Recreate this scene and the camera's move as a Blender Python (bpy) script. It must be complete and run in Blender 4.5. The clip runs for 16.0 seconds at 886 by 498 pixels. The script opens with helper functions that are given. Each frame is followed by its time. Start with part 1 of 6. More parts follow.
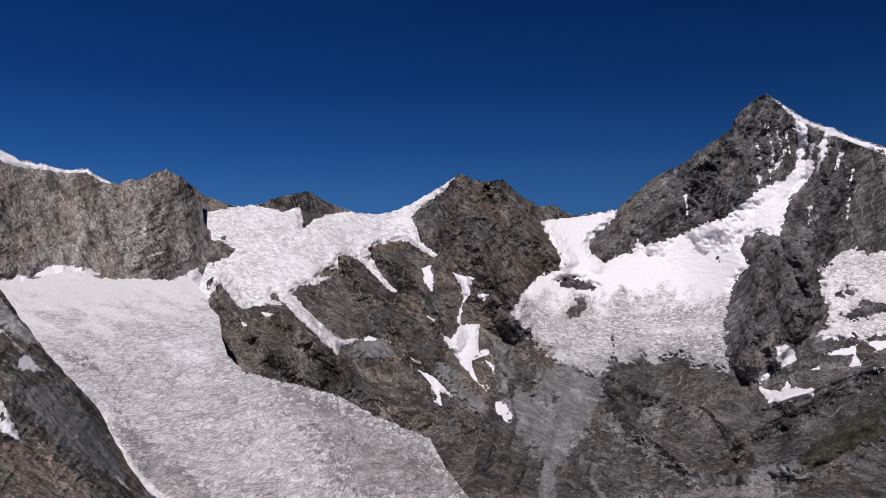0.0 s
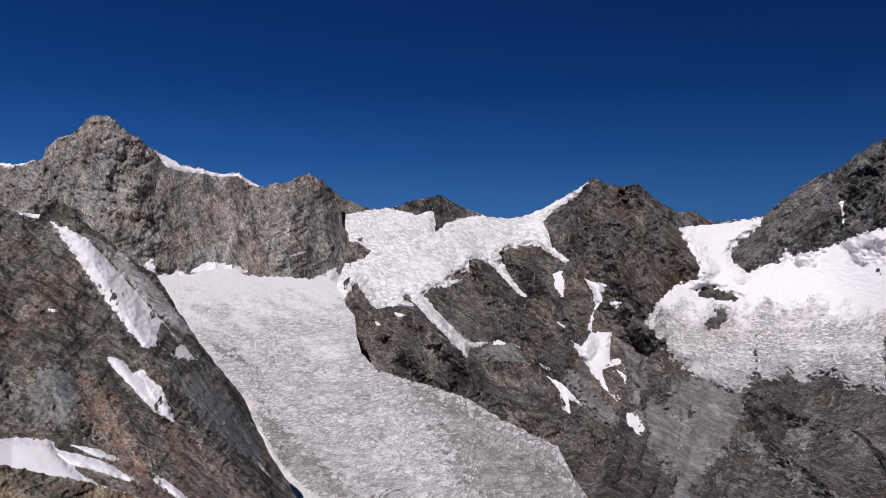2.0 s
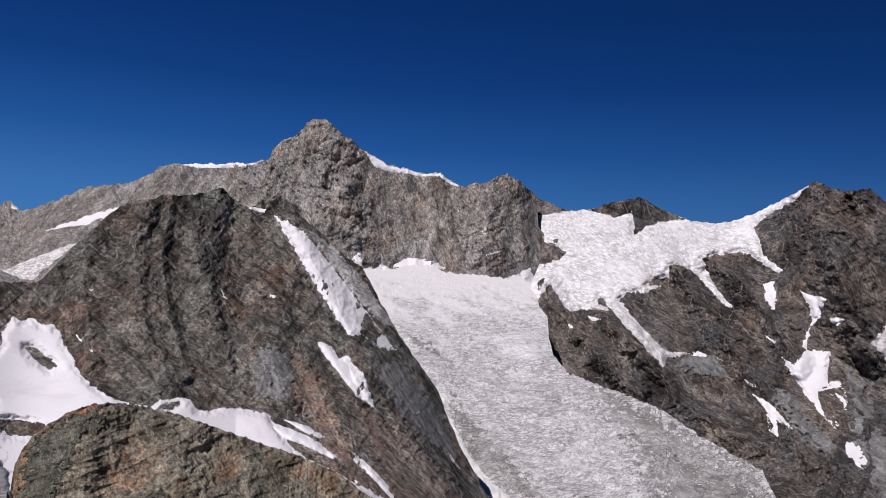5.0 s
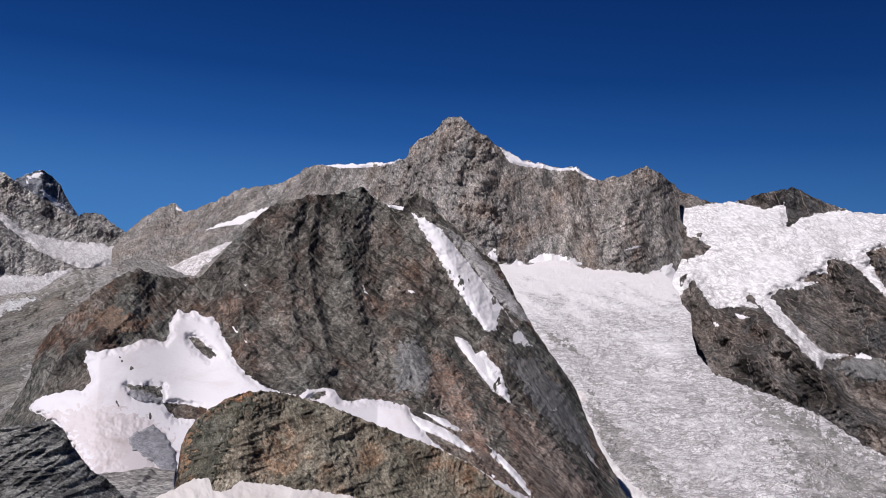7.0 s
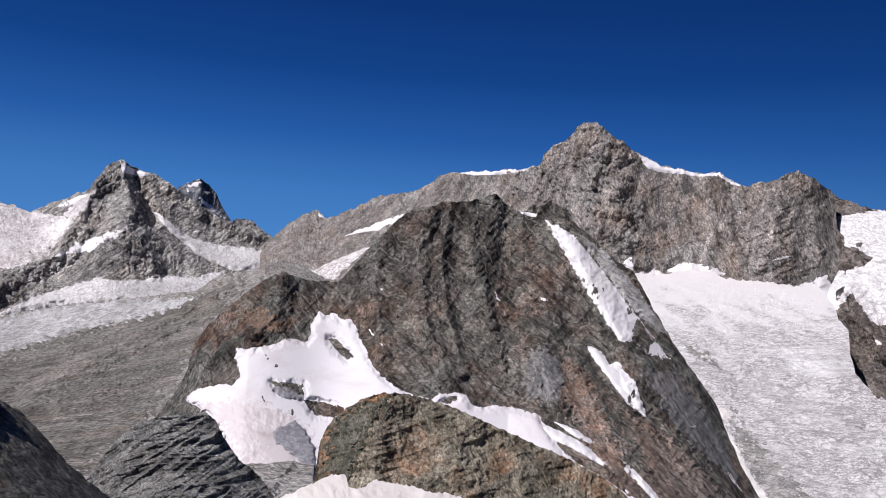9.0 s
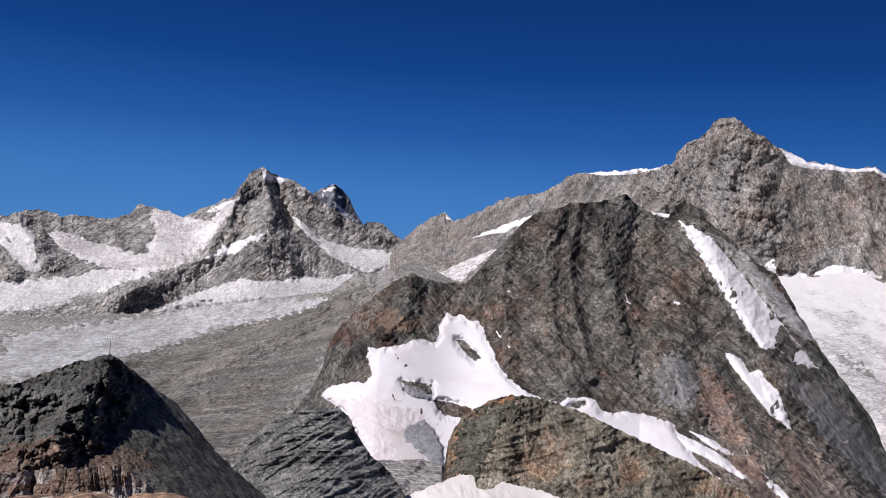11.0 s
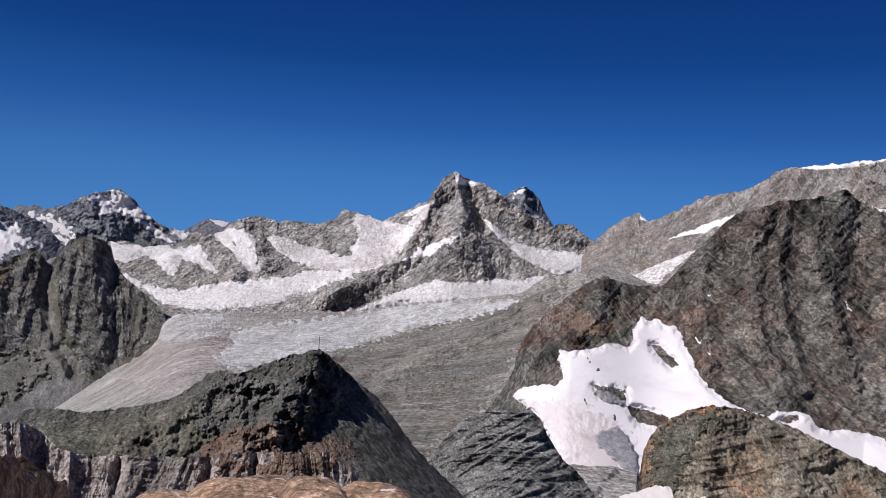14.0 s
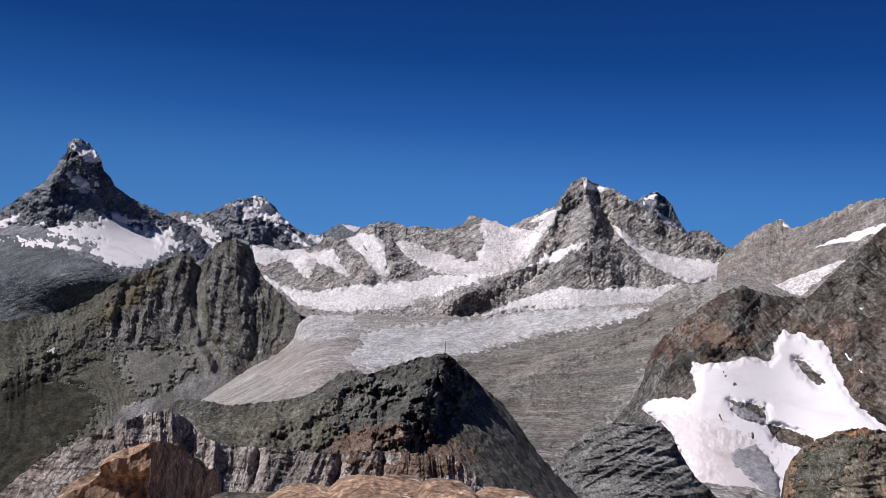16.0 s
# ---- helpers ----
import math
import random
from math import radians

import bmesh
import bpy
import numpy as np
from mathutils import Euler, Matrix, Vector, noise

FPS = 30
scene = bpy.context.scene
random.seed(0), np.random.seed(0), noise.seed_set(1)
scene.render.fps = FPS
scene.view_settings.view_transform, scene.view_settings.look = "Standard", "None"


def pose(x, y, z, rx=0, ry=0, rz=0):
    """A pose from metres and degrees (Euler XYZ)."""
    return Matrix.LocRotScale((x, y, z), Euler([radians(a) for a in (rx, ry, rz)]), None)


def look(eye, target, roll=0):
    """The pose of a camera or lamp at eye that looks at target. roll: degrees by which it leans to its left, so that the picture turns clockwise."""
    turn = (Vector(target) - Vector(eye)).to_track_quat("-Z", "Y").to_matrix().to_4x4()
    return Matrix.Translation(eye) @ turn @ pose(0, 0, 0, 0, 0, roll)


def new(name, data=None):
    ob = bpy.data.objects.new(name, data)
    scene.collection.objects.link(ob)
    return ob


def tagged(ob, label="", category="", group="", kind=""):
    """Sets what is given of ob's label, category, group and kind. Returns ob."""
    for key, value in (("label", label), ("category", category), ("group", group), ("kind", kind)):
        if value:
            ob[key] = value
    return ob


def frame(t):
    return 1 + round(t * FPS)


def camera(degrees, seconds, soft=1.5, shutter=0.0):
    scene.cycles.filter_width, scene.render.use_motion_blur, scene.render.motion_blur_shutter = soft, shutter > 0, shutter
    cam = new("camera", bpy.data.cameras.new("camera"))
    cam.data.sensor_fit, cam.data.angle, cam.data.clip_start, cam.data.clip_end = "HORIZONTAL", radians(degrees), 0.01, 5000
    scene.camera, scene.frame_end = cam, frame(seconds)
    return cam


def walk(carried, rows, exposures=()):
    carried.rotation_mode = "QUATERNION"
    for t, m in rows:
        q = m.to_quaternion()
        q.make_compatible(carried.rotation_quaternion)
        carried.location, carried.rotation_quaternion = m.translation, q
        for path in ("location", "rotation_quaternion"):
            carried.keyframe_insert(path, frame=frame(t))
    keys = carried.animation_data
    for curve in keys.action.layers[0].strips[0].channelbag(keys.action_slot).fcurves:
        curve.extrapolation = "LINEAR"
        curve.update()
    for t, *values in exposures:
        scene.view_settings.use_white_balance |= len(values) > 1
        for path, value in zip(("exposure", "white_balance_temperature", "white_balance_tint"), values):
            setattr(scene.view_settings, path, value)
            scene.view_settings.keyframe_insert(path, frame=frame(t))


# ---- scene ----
cam = camera(61.8, 16.0, soft=0.5)
EYE = 1.7  # the eye above the summit slab
# seconds, yaw, pitch, roll: a slow turn to the left on one spot
TURNS = [
    (0, 0.00, 1.83, 1.50),
    (0.5, 2.38, 2.00, 1.33),
    (1, 5.05, 2.12, 0.99),
    (1.5, 7.67, 2.19, 0.50),
    (2, 10.06, 2.29, 0.00),
    (2.5, 12.63, 2.39, -0.54),
    (3, 15.02, 2.43, -1.10),
    (3.5, 17.55, 2.46, -1.66),
    (6, 30.22, 1.48, -2.52),
    (6.5, 32.96, 1.26, -2.41),
    (7, 35.46, 1.23, -2.45),
    (7.5, 38.13, 1.25, -2.65),
    (8, 40.74, 1.27, -2.89),
    (8.5, 43.14, 1.29, -3.10),
    (9, 45.69, 1.25, -3.31),
    (11.5, 57.95, 0.70, -3.20),
    (12, 60.41, 0.57, -3.02),
    (12.5, 62.83, 0.47, -2.98),
    (13, 65.35, 0.34, -3.05),
    (13.5, 67.68, 0.24, -3.19),
    (14, 70.21, 0.13, -3.30),
    (14.5, 72.73, 0.04, -3.43),
    (15, 75.06, 0.01, -3.64),
    (15.5, 77.52, -0.01, -3.83),
    (16, 79.96, -0.04, -3.86),
]
ARM = 0.35  # the camera is held out in front of the turning body


def arm(yaw):
    return -ARM * math.sin(radians(yaw)), ARM * math.cos(radians(yaw))


walk(cam, [(t, pose(*arm(yaw), EYE, 90 + pitch, roll, yaw)) for t, yaw, pitch, roll in TURNS],
     exposures=((0, 0.06), (3.5, 0.14), (7, 0.24), (9, 0.42), (12.5, 0.4), (16, 0.44)))

# ---- light: a clear late morning at height, the sun behind the left shoulder ----
SUN_AZ, SUN_EL = 171.0, 47.0  # degrees to the left of the first view, and above the horizon
world = bpy.data.worlds.new("sky")
scene.world = world
world.use_nodes = True
wn = world.node_tree.nodes
sky = wn.new("ShaderNodeTexSky")
sky.sky_type = "NISHITA"
sky.sun_disc = False
sky.sun_elevation = radians(SUN_EL)
sky.sun_rotation = radians(-SUN_AZ)
sky.altitude = 3450
sky.air_density = 1.0
sky.dust_density = 0.0
sky.ozone_density = 4.0
# the thin air at this height: a deep, dark blue that pales towards the horizon; a hand-set glow brightens it around 62
# degrees left
wl = world.node_tree.links
thin = wn.new("ShaderNodeVectorMath")
thin.operation = "MULTIPLY"
thin.inputs[1].default_value = (0.002, 0.01, 0.026)
wl.new(sky.outputs[0], thin.inputs[0])
bearing = wn.new("ShaderNodeTexCoord")
split = wn.new("ShaderNodeSeparateXYZ")
wl.new(bearing.outputs["Generated"], split.inputs[0])
depth = wn.new("ShaderNodeValToRGB")
SKY_STOPS = ((0.0, (0.063, 0.2021, 0.483)), (0.09, (0.0414, 0.1551, 0.42)), (0.165, (0.0158, 0.0865, 0.3097)), (0.245, (0.0059, 0.0461, 0.2048)), (0.33, (0.0038, 0.031, 0.1522)), (0.5, (0.0027, 0.0207, 0.1103)), (1.0, (0.0018, 0.0132, 0.0788)))
while len(depth.color_ramp.elements) < len(SKY_STOPS):
    depth.color_ramp.elements.new(0.5)
for stop, (at, blue) in zip(depth.color_ramp.elements, SKY_STOPS):
    stop.position, stop.color = at, (*blue, 1)
wl.new(split.outputs["Z"], depth.inputs[0])
toward = wn.new("ShaderNodeVectorMath")
toward.operation = "DOT_PRODUCT"
toward.inputs[1].default_value = (-math.sin(radians(62)), math.cos(radians(62)), 0)
wl.new(bearing.outputs["Generated"], toward.inputs[0])
glow = wn.new("ShaderNodeMath")
glow.operation = "MULTIPLY_ADD"
glow.inputs[1].default_value, glow.inputs[2].default_value = 0.41, 0.55
wl.new(toward.outputs["Value"], glow.inputs[0])
lit = wn.new("ShaderNodeVectorMath")
lit.operation = "SCALE"
wl.new(depth.outputs[0], lit.inputs[0])
wl.new(glow.outputs[0], lit.inputs["Scale"])
air = wn.new("ShaderNodeMix")
air.data_type = "RGBA"
air.inputs[0].default_value = 0.92
wl.new(thin.outputs[0], air.inputs[6])
wl.new(lit.outputs[0], air.inputs[7])
wl.new(air.outputs[2], wn["Background"].inputs[0])
wn["Background"].inputs[1].default_value = 1.0
sun_data = bpy.data.lights.new("sun", "SUN")
sun_data.energy, sun_data.angle, sun_data.color = 3.5, radians(0.53), (1.0, 0.95, 0.96)
sun = new("sun", sun_data)
sun.matrix_world = look((0, 0, 0), (math.sin(radians(SUN_AZ)), -math.cos(radians(SUN_AZ)), -math.tan(radians(SUN_EL))))


# ---- materials ----
def mat(name):
    m = bpy.data.materials.new(name)
    m.use_nodes = True
    return m, m.node_tree.nodes, m.node_tree.links, m.node_tree.nodes["Principled BSDF"]


def noise_at(n, l, scale, detail=6.0, rough=0.6, stretch=(1, 1, 1), turn=(0, 0, 0), dist=0.0):
    """Noise in world metres: scale is the size of one blob."""
    g = n.new("ShaderNodeNewGeometry")
    mp = n.new("ShaderNodeMapping")
    mp.vector_type = "TEXTURE"
    mp.inputs["Rotation"].default_value = [radians(a) for a in turn]
    mp.inputs["Scale"].default_value = [scale / s for s in stretch]
    l.new(g.outputs["Position"], mp.inputs[0])
    t = n.new("ShaderNodeTexNoise")
    t.inputs["Scale"].default_value = 1.0
    t.inputs["Detail"].default_value = detail
    t.inputs["Roughness"].default_value = rough
    t.inputs["Distortion"].default_value = dist
    l.new(mp.outputs[0], t.inputs["Vector"])
    return t.outputs["Fac"]


def facets(n, l, scale, stretch=(1, 1, 1), turn=(0, 0, 0)):
    """A random value for each broken block of about that many metres, on warped cells."""
    g = n.new("ShaderNodeNewGeometry")
    mp = n.new("ShaderNodeMapping")
    mp.vector_type = "TEXTURE"
    mp.inputs["Rotation"].default_value = [radians(a) for a in turn]
    mp.inputs["Scale"].default_value = [scale / s for s in stretch]
    l.new(g.outputs["Position"], mp.inputs[0])
    warp = n.new("ShaderNodeTexNoise")
    warp.inputs["Scale"].default_value = 0.9
    warp.inputs["Detail"].default_value = 3
    l.new(mp.outputs[0], warp.inputs["Vector"])
    add = n.new("ShaderNodeVectorMath")
    add.operation = "MULTIPLY_ADD"
    l.new(warp.outputs["Color"], add.inputs[0])
    add.inputs[1].default_value = (1.1, 1.1, 1.1)
    l.new(mp.outputs[0], add.inputs[2])
    v = n.new("ShaderNodeTexVoronoi")
    v.inputs["Scale"].default_value = 1.0
    l.new(add.outputs[0], v.inputs["Vector"])
    sep = n.new("ShaderNodeSeparateColor")
    l.new(v.outputs["Color"], sep.inputs[0])
    return sep.outputs[0]


def ramp(n, l, fac, stops):
    r = n.new("ShaderNodeValToRGB")
    e = r.color_ramp.elements
    while len(e) < len(stops):
        e.new(0.5)
    for el, (p, c) in zip(e, stops):
        el.position = p
        el.color = (*c, 1) if len(c) == 3 else c
    l.new(fac, r.inputs[0])
    return r.outputs[0]


def mix(n, l, fac, a, b, mode="MIX"):
    m = n.new("ShaderNodeMix")
    m.data_type, m.blend_type = "RGBA", mode
    for sock, val in ((m.inputs[0], fac), (m.inputs[6], a), (m.inputs[7], b)):
        if isinstance(val, (int, float)):
            sock.default_value = val
        elif isinstance(val, tuple):
            sock.default_value = (*val, 1)
        else:
            l.new(val, sock)
    return m.outputs[2]


def bump(n, l, height, strength, distance, below=None):
    b = n.new("ShaderNodeBump")
    b.inputs["Strength"].default_value = strength
    b.inputs["Distance"].default_value = distance
    l.new(height, b.inputs["Height"])
    if below:
        l.new(below, b.inputs["Normal"])
    return b.outputs[0]


def cone(n, l, scale, stretch, turn):
    """Height of pyramid-like facets with flat sides."""
    g = n.new("ShaderNodeNewGeometry")
    mp = n.new("ShaderNodeMapping")
    mp.vector_type = "TEXTURE"
    mp.inputs["Rotation"].default_value = [radians(a) for a in turn]
    mp.inputs["Scale"].default_value = [scale / s for s in stretch]
    l.new(g.outputs["Position"], mp.inputs[0])
    v = n.new("ShaderNodeTexVoronoi")
    v.distance = "MANHATTAN"
    v.inputs["Scale"].default_value = 1.0
    v.inputs["Detail"].default_value = 1.5
    v.inputs["Roughness"].default_value = 0.6
    l.new(mp.outputs[0], v.inputs["Vector"])
    m = n.new("ShaderNodeMath")
    m.operation = "SUBTRACT"
    m.inputs[0].default_value = 1.0
    l.new(v.outputs["Distance"], m.inputs[1])
    return m.outputs[0]


def thread(n, l, scale, stretch, turn, width, dist=0.8):
    """Thin winding lines, 1 on the line and 0 beside it."""
    f = noise_at(n, l, scale, 3, 0.5, stretch, turn, dist)
    m = n.new("ShaderNodeMath")
    m.operation = "SUBTRACT"
    l.new(f, m.inputs[0])
    m.inputs[1].default_value = 0.5
    a = n.new("ShaderNodeMath")
    a.operation = "ABSOLUTE"
    l.new(m.outputs[0], a.inputs[0])
    return ramp(n, l, a.outputs[0], ((0.0, (1, 1, 1)), (width, (0, 0, 0))))


def scaled(n, l, value, by):
    m = n.new("ShaderNodeMath")
    m.operation = "MULTIPLY"
    m.inputs[1].default_value = by
    l.new(value, m.inputs[0])
    return m.outputs[0]


def grey(*stops):
    return tuple((p, (v, v, v)) for p, v in stops)


def rock(name, dark, mid, light, rust, size, rusty=0.35, streak=(1, 1, 0.3), turn=(0, 0, 0), relief=0.7, debris=0.3, veins=0.8, dust=0.0, gully=0.35, cool=None, dip=-50, shards=1.0, lines_on=0.75):
    """Weathered rock: size is the width in metres of its larger patches. turn: the lean of the fall lines and the bearing of the face;
    dip: the lean of its beds. Pale threads of debris run down it, dark cracks follow the beds, debris lies on the gentler ledges;
    dust: how much snow clings to it."""
    m, n, l, p = mat(name)
    beds_at = (turn[0], turn[1] + dip, turn[2])
    thin = (1, 0.7, 0.36)
    fine = noise_at(n, l, size / 8, 8, 0.7, streak, turn, 0.4)
    # broad zones of darker and paler rock
    zone = noise_at(n, l, size * 1.6, 9, 0.62, streak, turn, 0.8)
    base = ramp(n, l, zone, ((0.38, dark), (0.46, tuple(0.35 * a + 0.65 * b for a, b in zip(dark, mid))), (0.54, mid), (0.66, light)))
    stain = ramp(n, l, noise_at(n, l, size * 1.7, 7, 0.66, streak, (20, 10, 40)), grey((0.48, 0), (0.6, rusty)))
    base = mix(n, l, stain, base, rust)
    if cool:
        patch = ramp(n, l, noise_at(n, l, size * 1.4, 7, 0.66, streak, (turn[0], turn[1] + 15, 70)), grey((0.48, 0), (0.58, 0.75)))
        base = mix(n, l, patch, base, cool)
    # gullies hold pale debris, the ribs between are bare
    at = n.new("ShaderNodeAttribute")
    at.attribute_name = "rib"
    base = mix(n, l, ramp(n, l, at.outputs["Fac"], grey((0.2, gully), (0.5, 0))), base, tuple(0.75 * a + 0.25 * b for a, b in zip(light, mid)))
    # long broken shards along the beds, with crisp edges
    blocks = facets(n, l, size / 3.2, thin, beds_at)
    base = mix(n, l, 0.25 * shards, base, ramp(n, l, blocks, grey((0.0, 0.5), (0.5, 0.95), (1.0, 1.65))), "MULTIPLY")
    chips = facets(n, l, size / 10, thin, beds_at)
    base = mix(n, l, 0.3 * shards, base, ramp(n, l, chips, grey((0.0, 0.5), (0.5, 0.95), (1.0, 1.6))), "MULTIPLY")
    bits = facets(n, l, size / 22, (1, 1, 0.75), beds_at)
    base = mix(n, l, 0.55 * shards, base, ramp(n, l, bits, grey((0.0, 0.4), (0.5, 0.95), (1.0, 1.75))), "MULTIPLY")
    layer = noise_at(n, l, size / 4, 5, 0.62, (1, 0.5, 0.2), beds_at, 0.5)
    base = mix(n, l, 0.35 * shards, base, ramp(n, l, layer, grey((0.36, 0.55), (0.48, 0.95), (0.62, 1.45))), "MULTIPLY")
    # long fall lines of darker and paler stone
    fall = noise_at(n, l, size / 2.2, 9, 0.68, (1, 1, 0.13), turn, 0.2)
    base = mix(n, l, lines_on, base, ramp(n, l, fall, grey((0.38, 0.42), (0.5, 0.98), (0.62, 1.7))), "MULTIPLY")
    # threads of debris, cracks
    pale = thread(n, l, size * 1.1, (1, 1, 0.16), turn, 0.014, 0.3)
    base = mix(n, l, scaled(n, l, pale, veins), base, light)
    small = thread(n, l, size / 1.6, (1, 0.6, 0.2), (turn[0], turn[1] + dip * 0.5, turn[2]), 0.02, 0.2)
    base = mix(n, l, scaled(n, l, small, veins * 0.55), base, light)
    crack = thread(n, l, size / 1.2, (1, 0.6, 0.2), beds_at, 0.02, 0.3)
    base = mix(n, l, scaled(n, l, crack, 0.75 * shards), base, tuple(0.5 * a for a in dark))
    g = n.new("ShaderNodeNewGeometry")
    sep = n.new("ShaderNodeSeparateXYZ")
    l.new(g.outputs["Normal"], sep.inputs[0])
    lie = n.new("ShaderNodeMath")
    lie.operation = "MULTIPLY_ADD"
    l.new(fine, lie.inputs[0])
    lie.inputs[1].default_value = 0.5
    l.new(sep.outputs["Z"], lie.inputs[2])
    ledge = ramp(n, l, lie.outputs[0], grey((0.8, 0), (1.1, debris)))
    base = mix(n, l, ledge, base, tuple(0.6 * a + 0.4 * b for a, b in zip(light, mid)))
    speck = ramp(n, l, noise_at(n, l, size / 14, 7, 0.78, (1, 1, 0.6), turn), grey((0.38, 0.4), (0.5, 1.0), (0.62, 1.7)))
    base = mix(n, l, 0.85, base, speck, "MULTIPLY")
    if dust:
        cling = ramp(n, l, lie.outputs[0], grey((0.72, 0), (0.8, dust)))
        base = mix(n, l, cling, base, (0.8, 0.8, 0.82))
    l.new(base, p.inputs["Base Color"])
    p.inputs["Roughness"].default_value = 0.9
    p.inputs["Specular IOR Level"].default_value = 0.2
    nb = bump(n, l, cone(n, l, size / 4, thin, beds_at), relief, size / 9)
    nb = bump(n, l, layer, relief, size / 12, nb)
    nb = bump(n, l, fine, relief, size / 10, nb)
    l.new(nb, p.inputs["Normal"])
    return m


def snow(name, white, dirty, size, dirt=0.3, relief=0.2):
    m, n, l, p = mat(name)
    d = noise_at(n, l, size, 7, 0.62, (1, 1, 1), (0, 0, 20), 0.5)
    amount = ramp(n, l, d, ((0.5, (0, 0, 0)), (0.75, (dirt, dirt, dirt))))
    l.new(mix(n, l, amount, white, dirty), p.inputs["Base Color"])
    p.inputs["Roughness"].default_value = 0.75
    p.inputs["Specular IOR Level"].default_value = 0.2
    f = noise_at(n, l, size / 14, 6, 0.6)
    l.new(bump(n, l, f, relief, size / 14), p.inputs["Normal"])
    return m


SNOW = (0.8, 0.78, 0.815)


def ice(name, white, grey, dirty, size, grey_at=0.5, relief=0.6, turn=(0, 0, 0), stretch=(1, 1, 1), flow=0.0, cracks=0.55, dirt=0.5, snowline=None, above=None, smooth=0.5, pitted=0.75):
    """Bare, crevassed glacier ice: broken ridges, a net of open cracks across the flow, bands of grit along it.
    flow: the bearing of the ice's way, in degrees."""
    m, n, l, p = mat(name)
    broken = noise_at(n, l, size, 9, 0.76, stretch, turn, 1.0)
    c = ramp(n, l, broken, ((grey_at - 0.07, grey), (grey_at + 0.07, white)))
    bands = noise_at(n, l, size * 6, 7, 0.62, (0.22, 1, 1), (0, 0, flow), 0.7)
    amount = ramp(n, l, bands, ((0.5, (0, 0, 0)), (0.68, (dirt, dirt, dirt))))
    c = mix(n, l, amount, c, dirty)
    pits = ramp(n, l, noise_at(n, l, size / 4, 6, 0.75, (0.6, 1, 1), (0, 0, flow), 0.8), ((0.32, (0.5, 0.48, 0.485)), (0.45, (1, 1, 1))))
    c = mix(n, l, pitted, c, pits, "MULTIPLY")
    serac = facets(n, l, size / 3, (1.4, 0.7, 1), (0, 0, flow))
    c = mix(n, l, 0.6, c, ramp(n, l, serac, ((0.0, (0.7, 0.69, 0.7)), (0.45, (1, 1, 1)), (1.0, (1.12, 1.12, 1.12)))), "MULTIPLY")
    bare = None
    if snowline is not None:
        # above the snow line the ice is still covered
        g = n.new("ShaderNodeNewGeometry")
        sep = n.new("ShaderNodeSeparateXYZ")
        l.new(g.outputs["Position"], sep.inputs[0])
        up = n.new("ShaderNodeMath")
        up.operation = "MULTIPLY_ADD"
        l.new(noise_at(n, l, size * 3, 7, 0.7, (0.5, 1.4, 1), (0, 0, flow)), up.inputs[0])
        up.inputs[1].default_value = 320.0
        l.new(sep.outputs["Z"], up.inputs[2])
        fade = n.new("ShaderNodeMapRange")
        fade.inputs["From Min"].default_value = snowline + 142
        fade.inputs["From Max"].default_value = snowline + 188
        l.new(up.outputs[0], fade.inputs["Value"])
        bare = n.new("ShaderNodeMath")
        bare.operation = "SUBTRACT"
        bare.inputs[0].default_value = 1.0
        l.new(fade.outputs[0], bare.inputs[1])
        c = mix(n, l, fade.outputs[0], c, mix(n, l, smooth, above or SNOW, pits, "MULTIPLY"))
    if cracks:
        # open crevasses lie across the flow, in fields
        where = ramp(n, l, noise_at(n, l, size * 5, 4, 0.6), ((0.34, (0, 0, 0)), (0.5, (cracks, cracks, cracks))))
        for k, (wide, lean) in enumerate(((0.9, 0), (0.5, 35), (2.0, -30))):
            slit = thread(n, l, size * wide, (1.25, 0.6, 1), (0, 0, flow + lean * 0.6), 0.05 if k < 2 else 0.025, 1.4)
            both = n.new("ShaderNodeMath")
            both.operation = "MULTIPLY"
            l.new(where, both.inputs[0])
            l.new(slit, both.inputs[1])
            if bare is not None:
                under = n.new("ShaderNodeMath")
                under.operation = "MULTIPLY"
                l.new(bare.outputs[0], under.inputs[0])
                l.new(both.outputs[0], under.inputs[1])
                both = under
            c = mix(n, l, both.outputs[0], c, tuple(0.6 * a for a in dirty))
    l.new(c, p.inputs["Base Color"])
    p.inputs["Roughness"].default_value = 0.7
    p.inputs["Specular IOR Level"].default_value = 0.25
    l.new(bump(n, l, broken, relief, size * 0.5), p.inputs["Normal"])
    return m


M_SNOW = snow("firn_snow", SNOW, (0.6, 0.54, 0.54), 70, 0.5, 0.18)
M_SNOW_PINK = snow("old_snow", (0.8, 0.77, 0.77), (0.48, 0.41, 0.38), 45, 0.8, 0.3)
M_SNOW_FAR = snow("far_snow", SNOW, (0.5, 0.48, 0.48), 60, 0.5, 0.5)
M_DUSTY = snow("dusty_snow", (0.66, 0.605, 0.625), (0.45, 0.385, 0.38), 34, 0.9, 0.08)
M_HOLLOW = snow("hollow_snow", (0.74, 0.72, 0.76), (0.56, 0.5, 0.515), 50, 0.8, 0.12)
M_ICE = ice("crevassed_ice", (0.92, 0.895, 0.915), (0.8, 0.77, 0.79), (0.55, 0.51, 0.515), 22, 0.45, 0.8, (0, 0, -43), (0.8, 1, 1), -43, 0.75, 0.3, snowline=-82, above=(0.92, 0.885, 0.9), smooth=0.15, pitted=0.5)
M_ICE_HANG = ice("hanging_ice", (0.84, 0.81, 0.83), (0.7, 0.665, 0.68), (0.46, 0.415, 0.405), 22, 0.42, 0.3, cracks=0.8, flow=80, dirt=0.5)
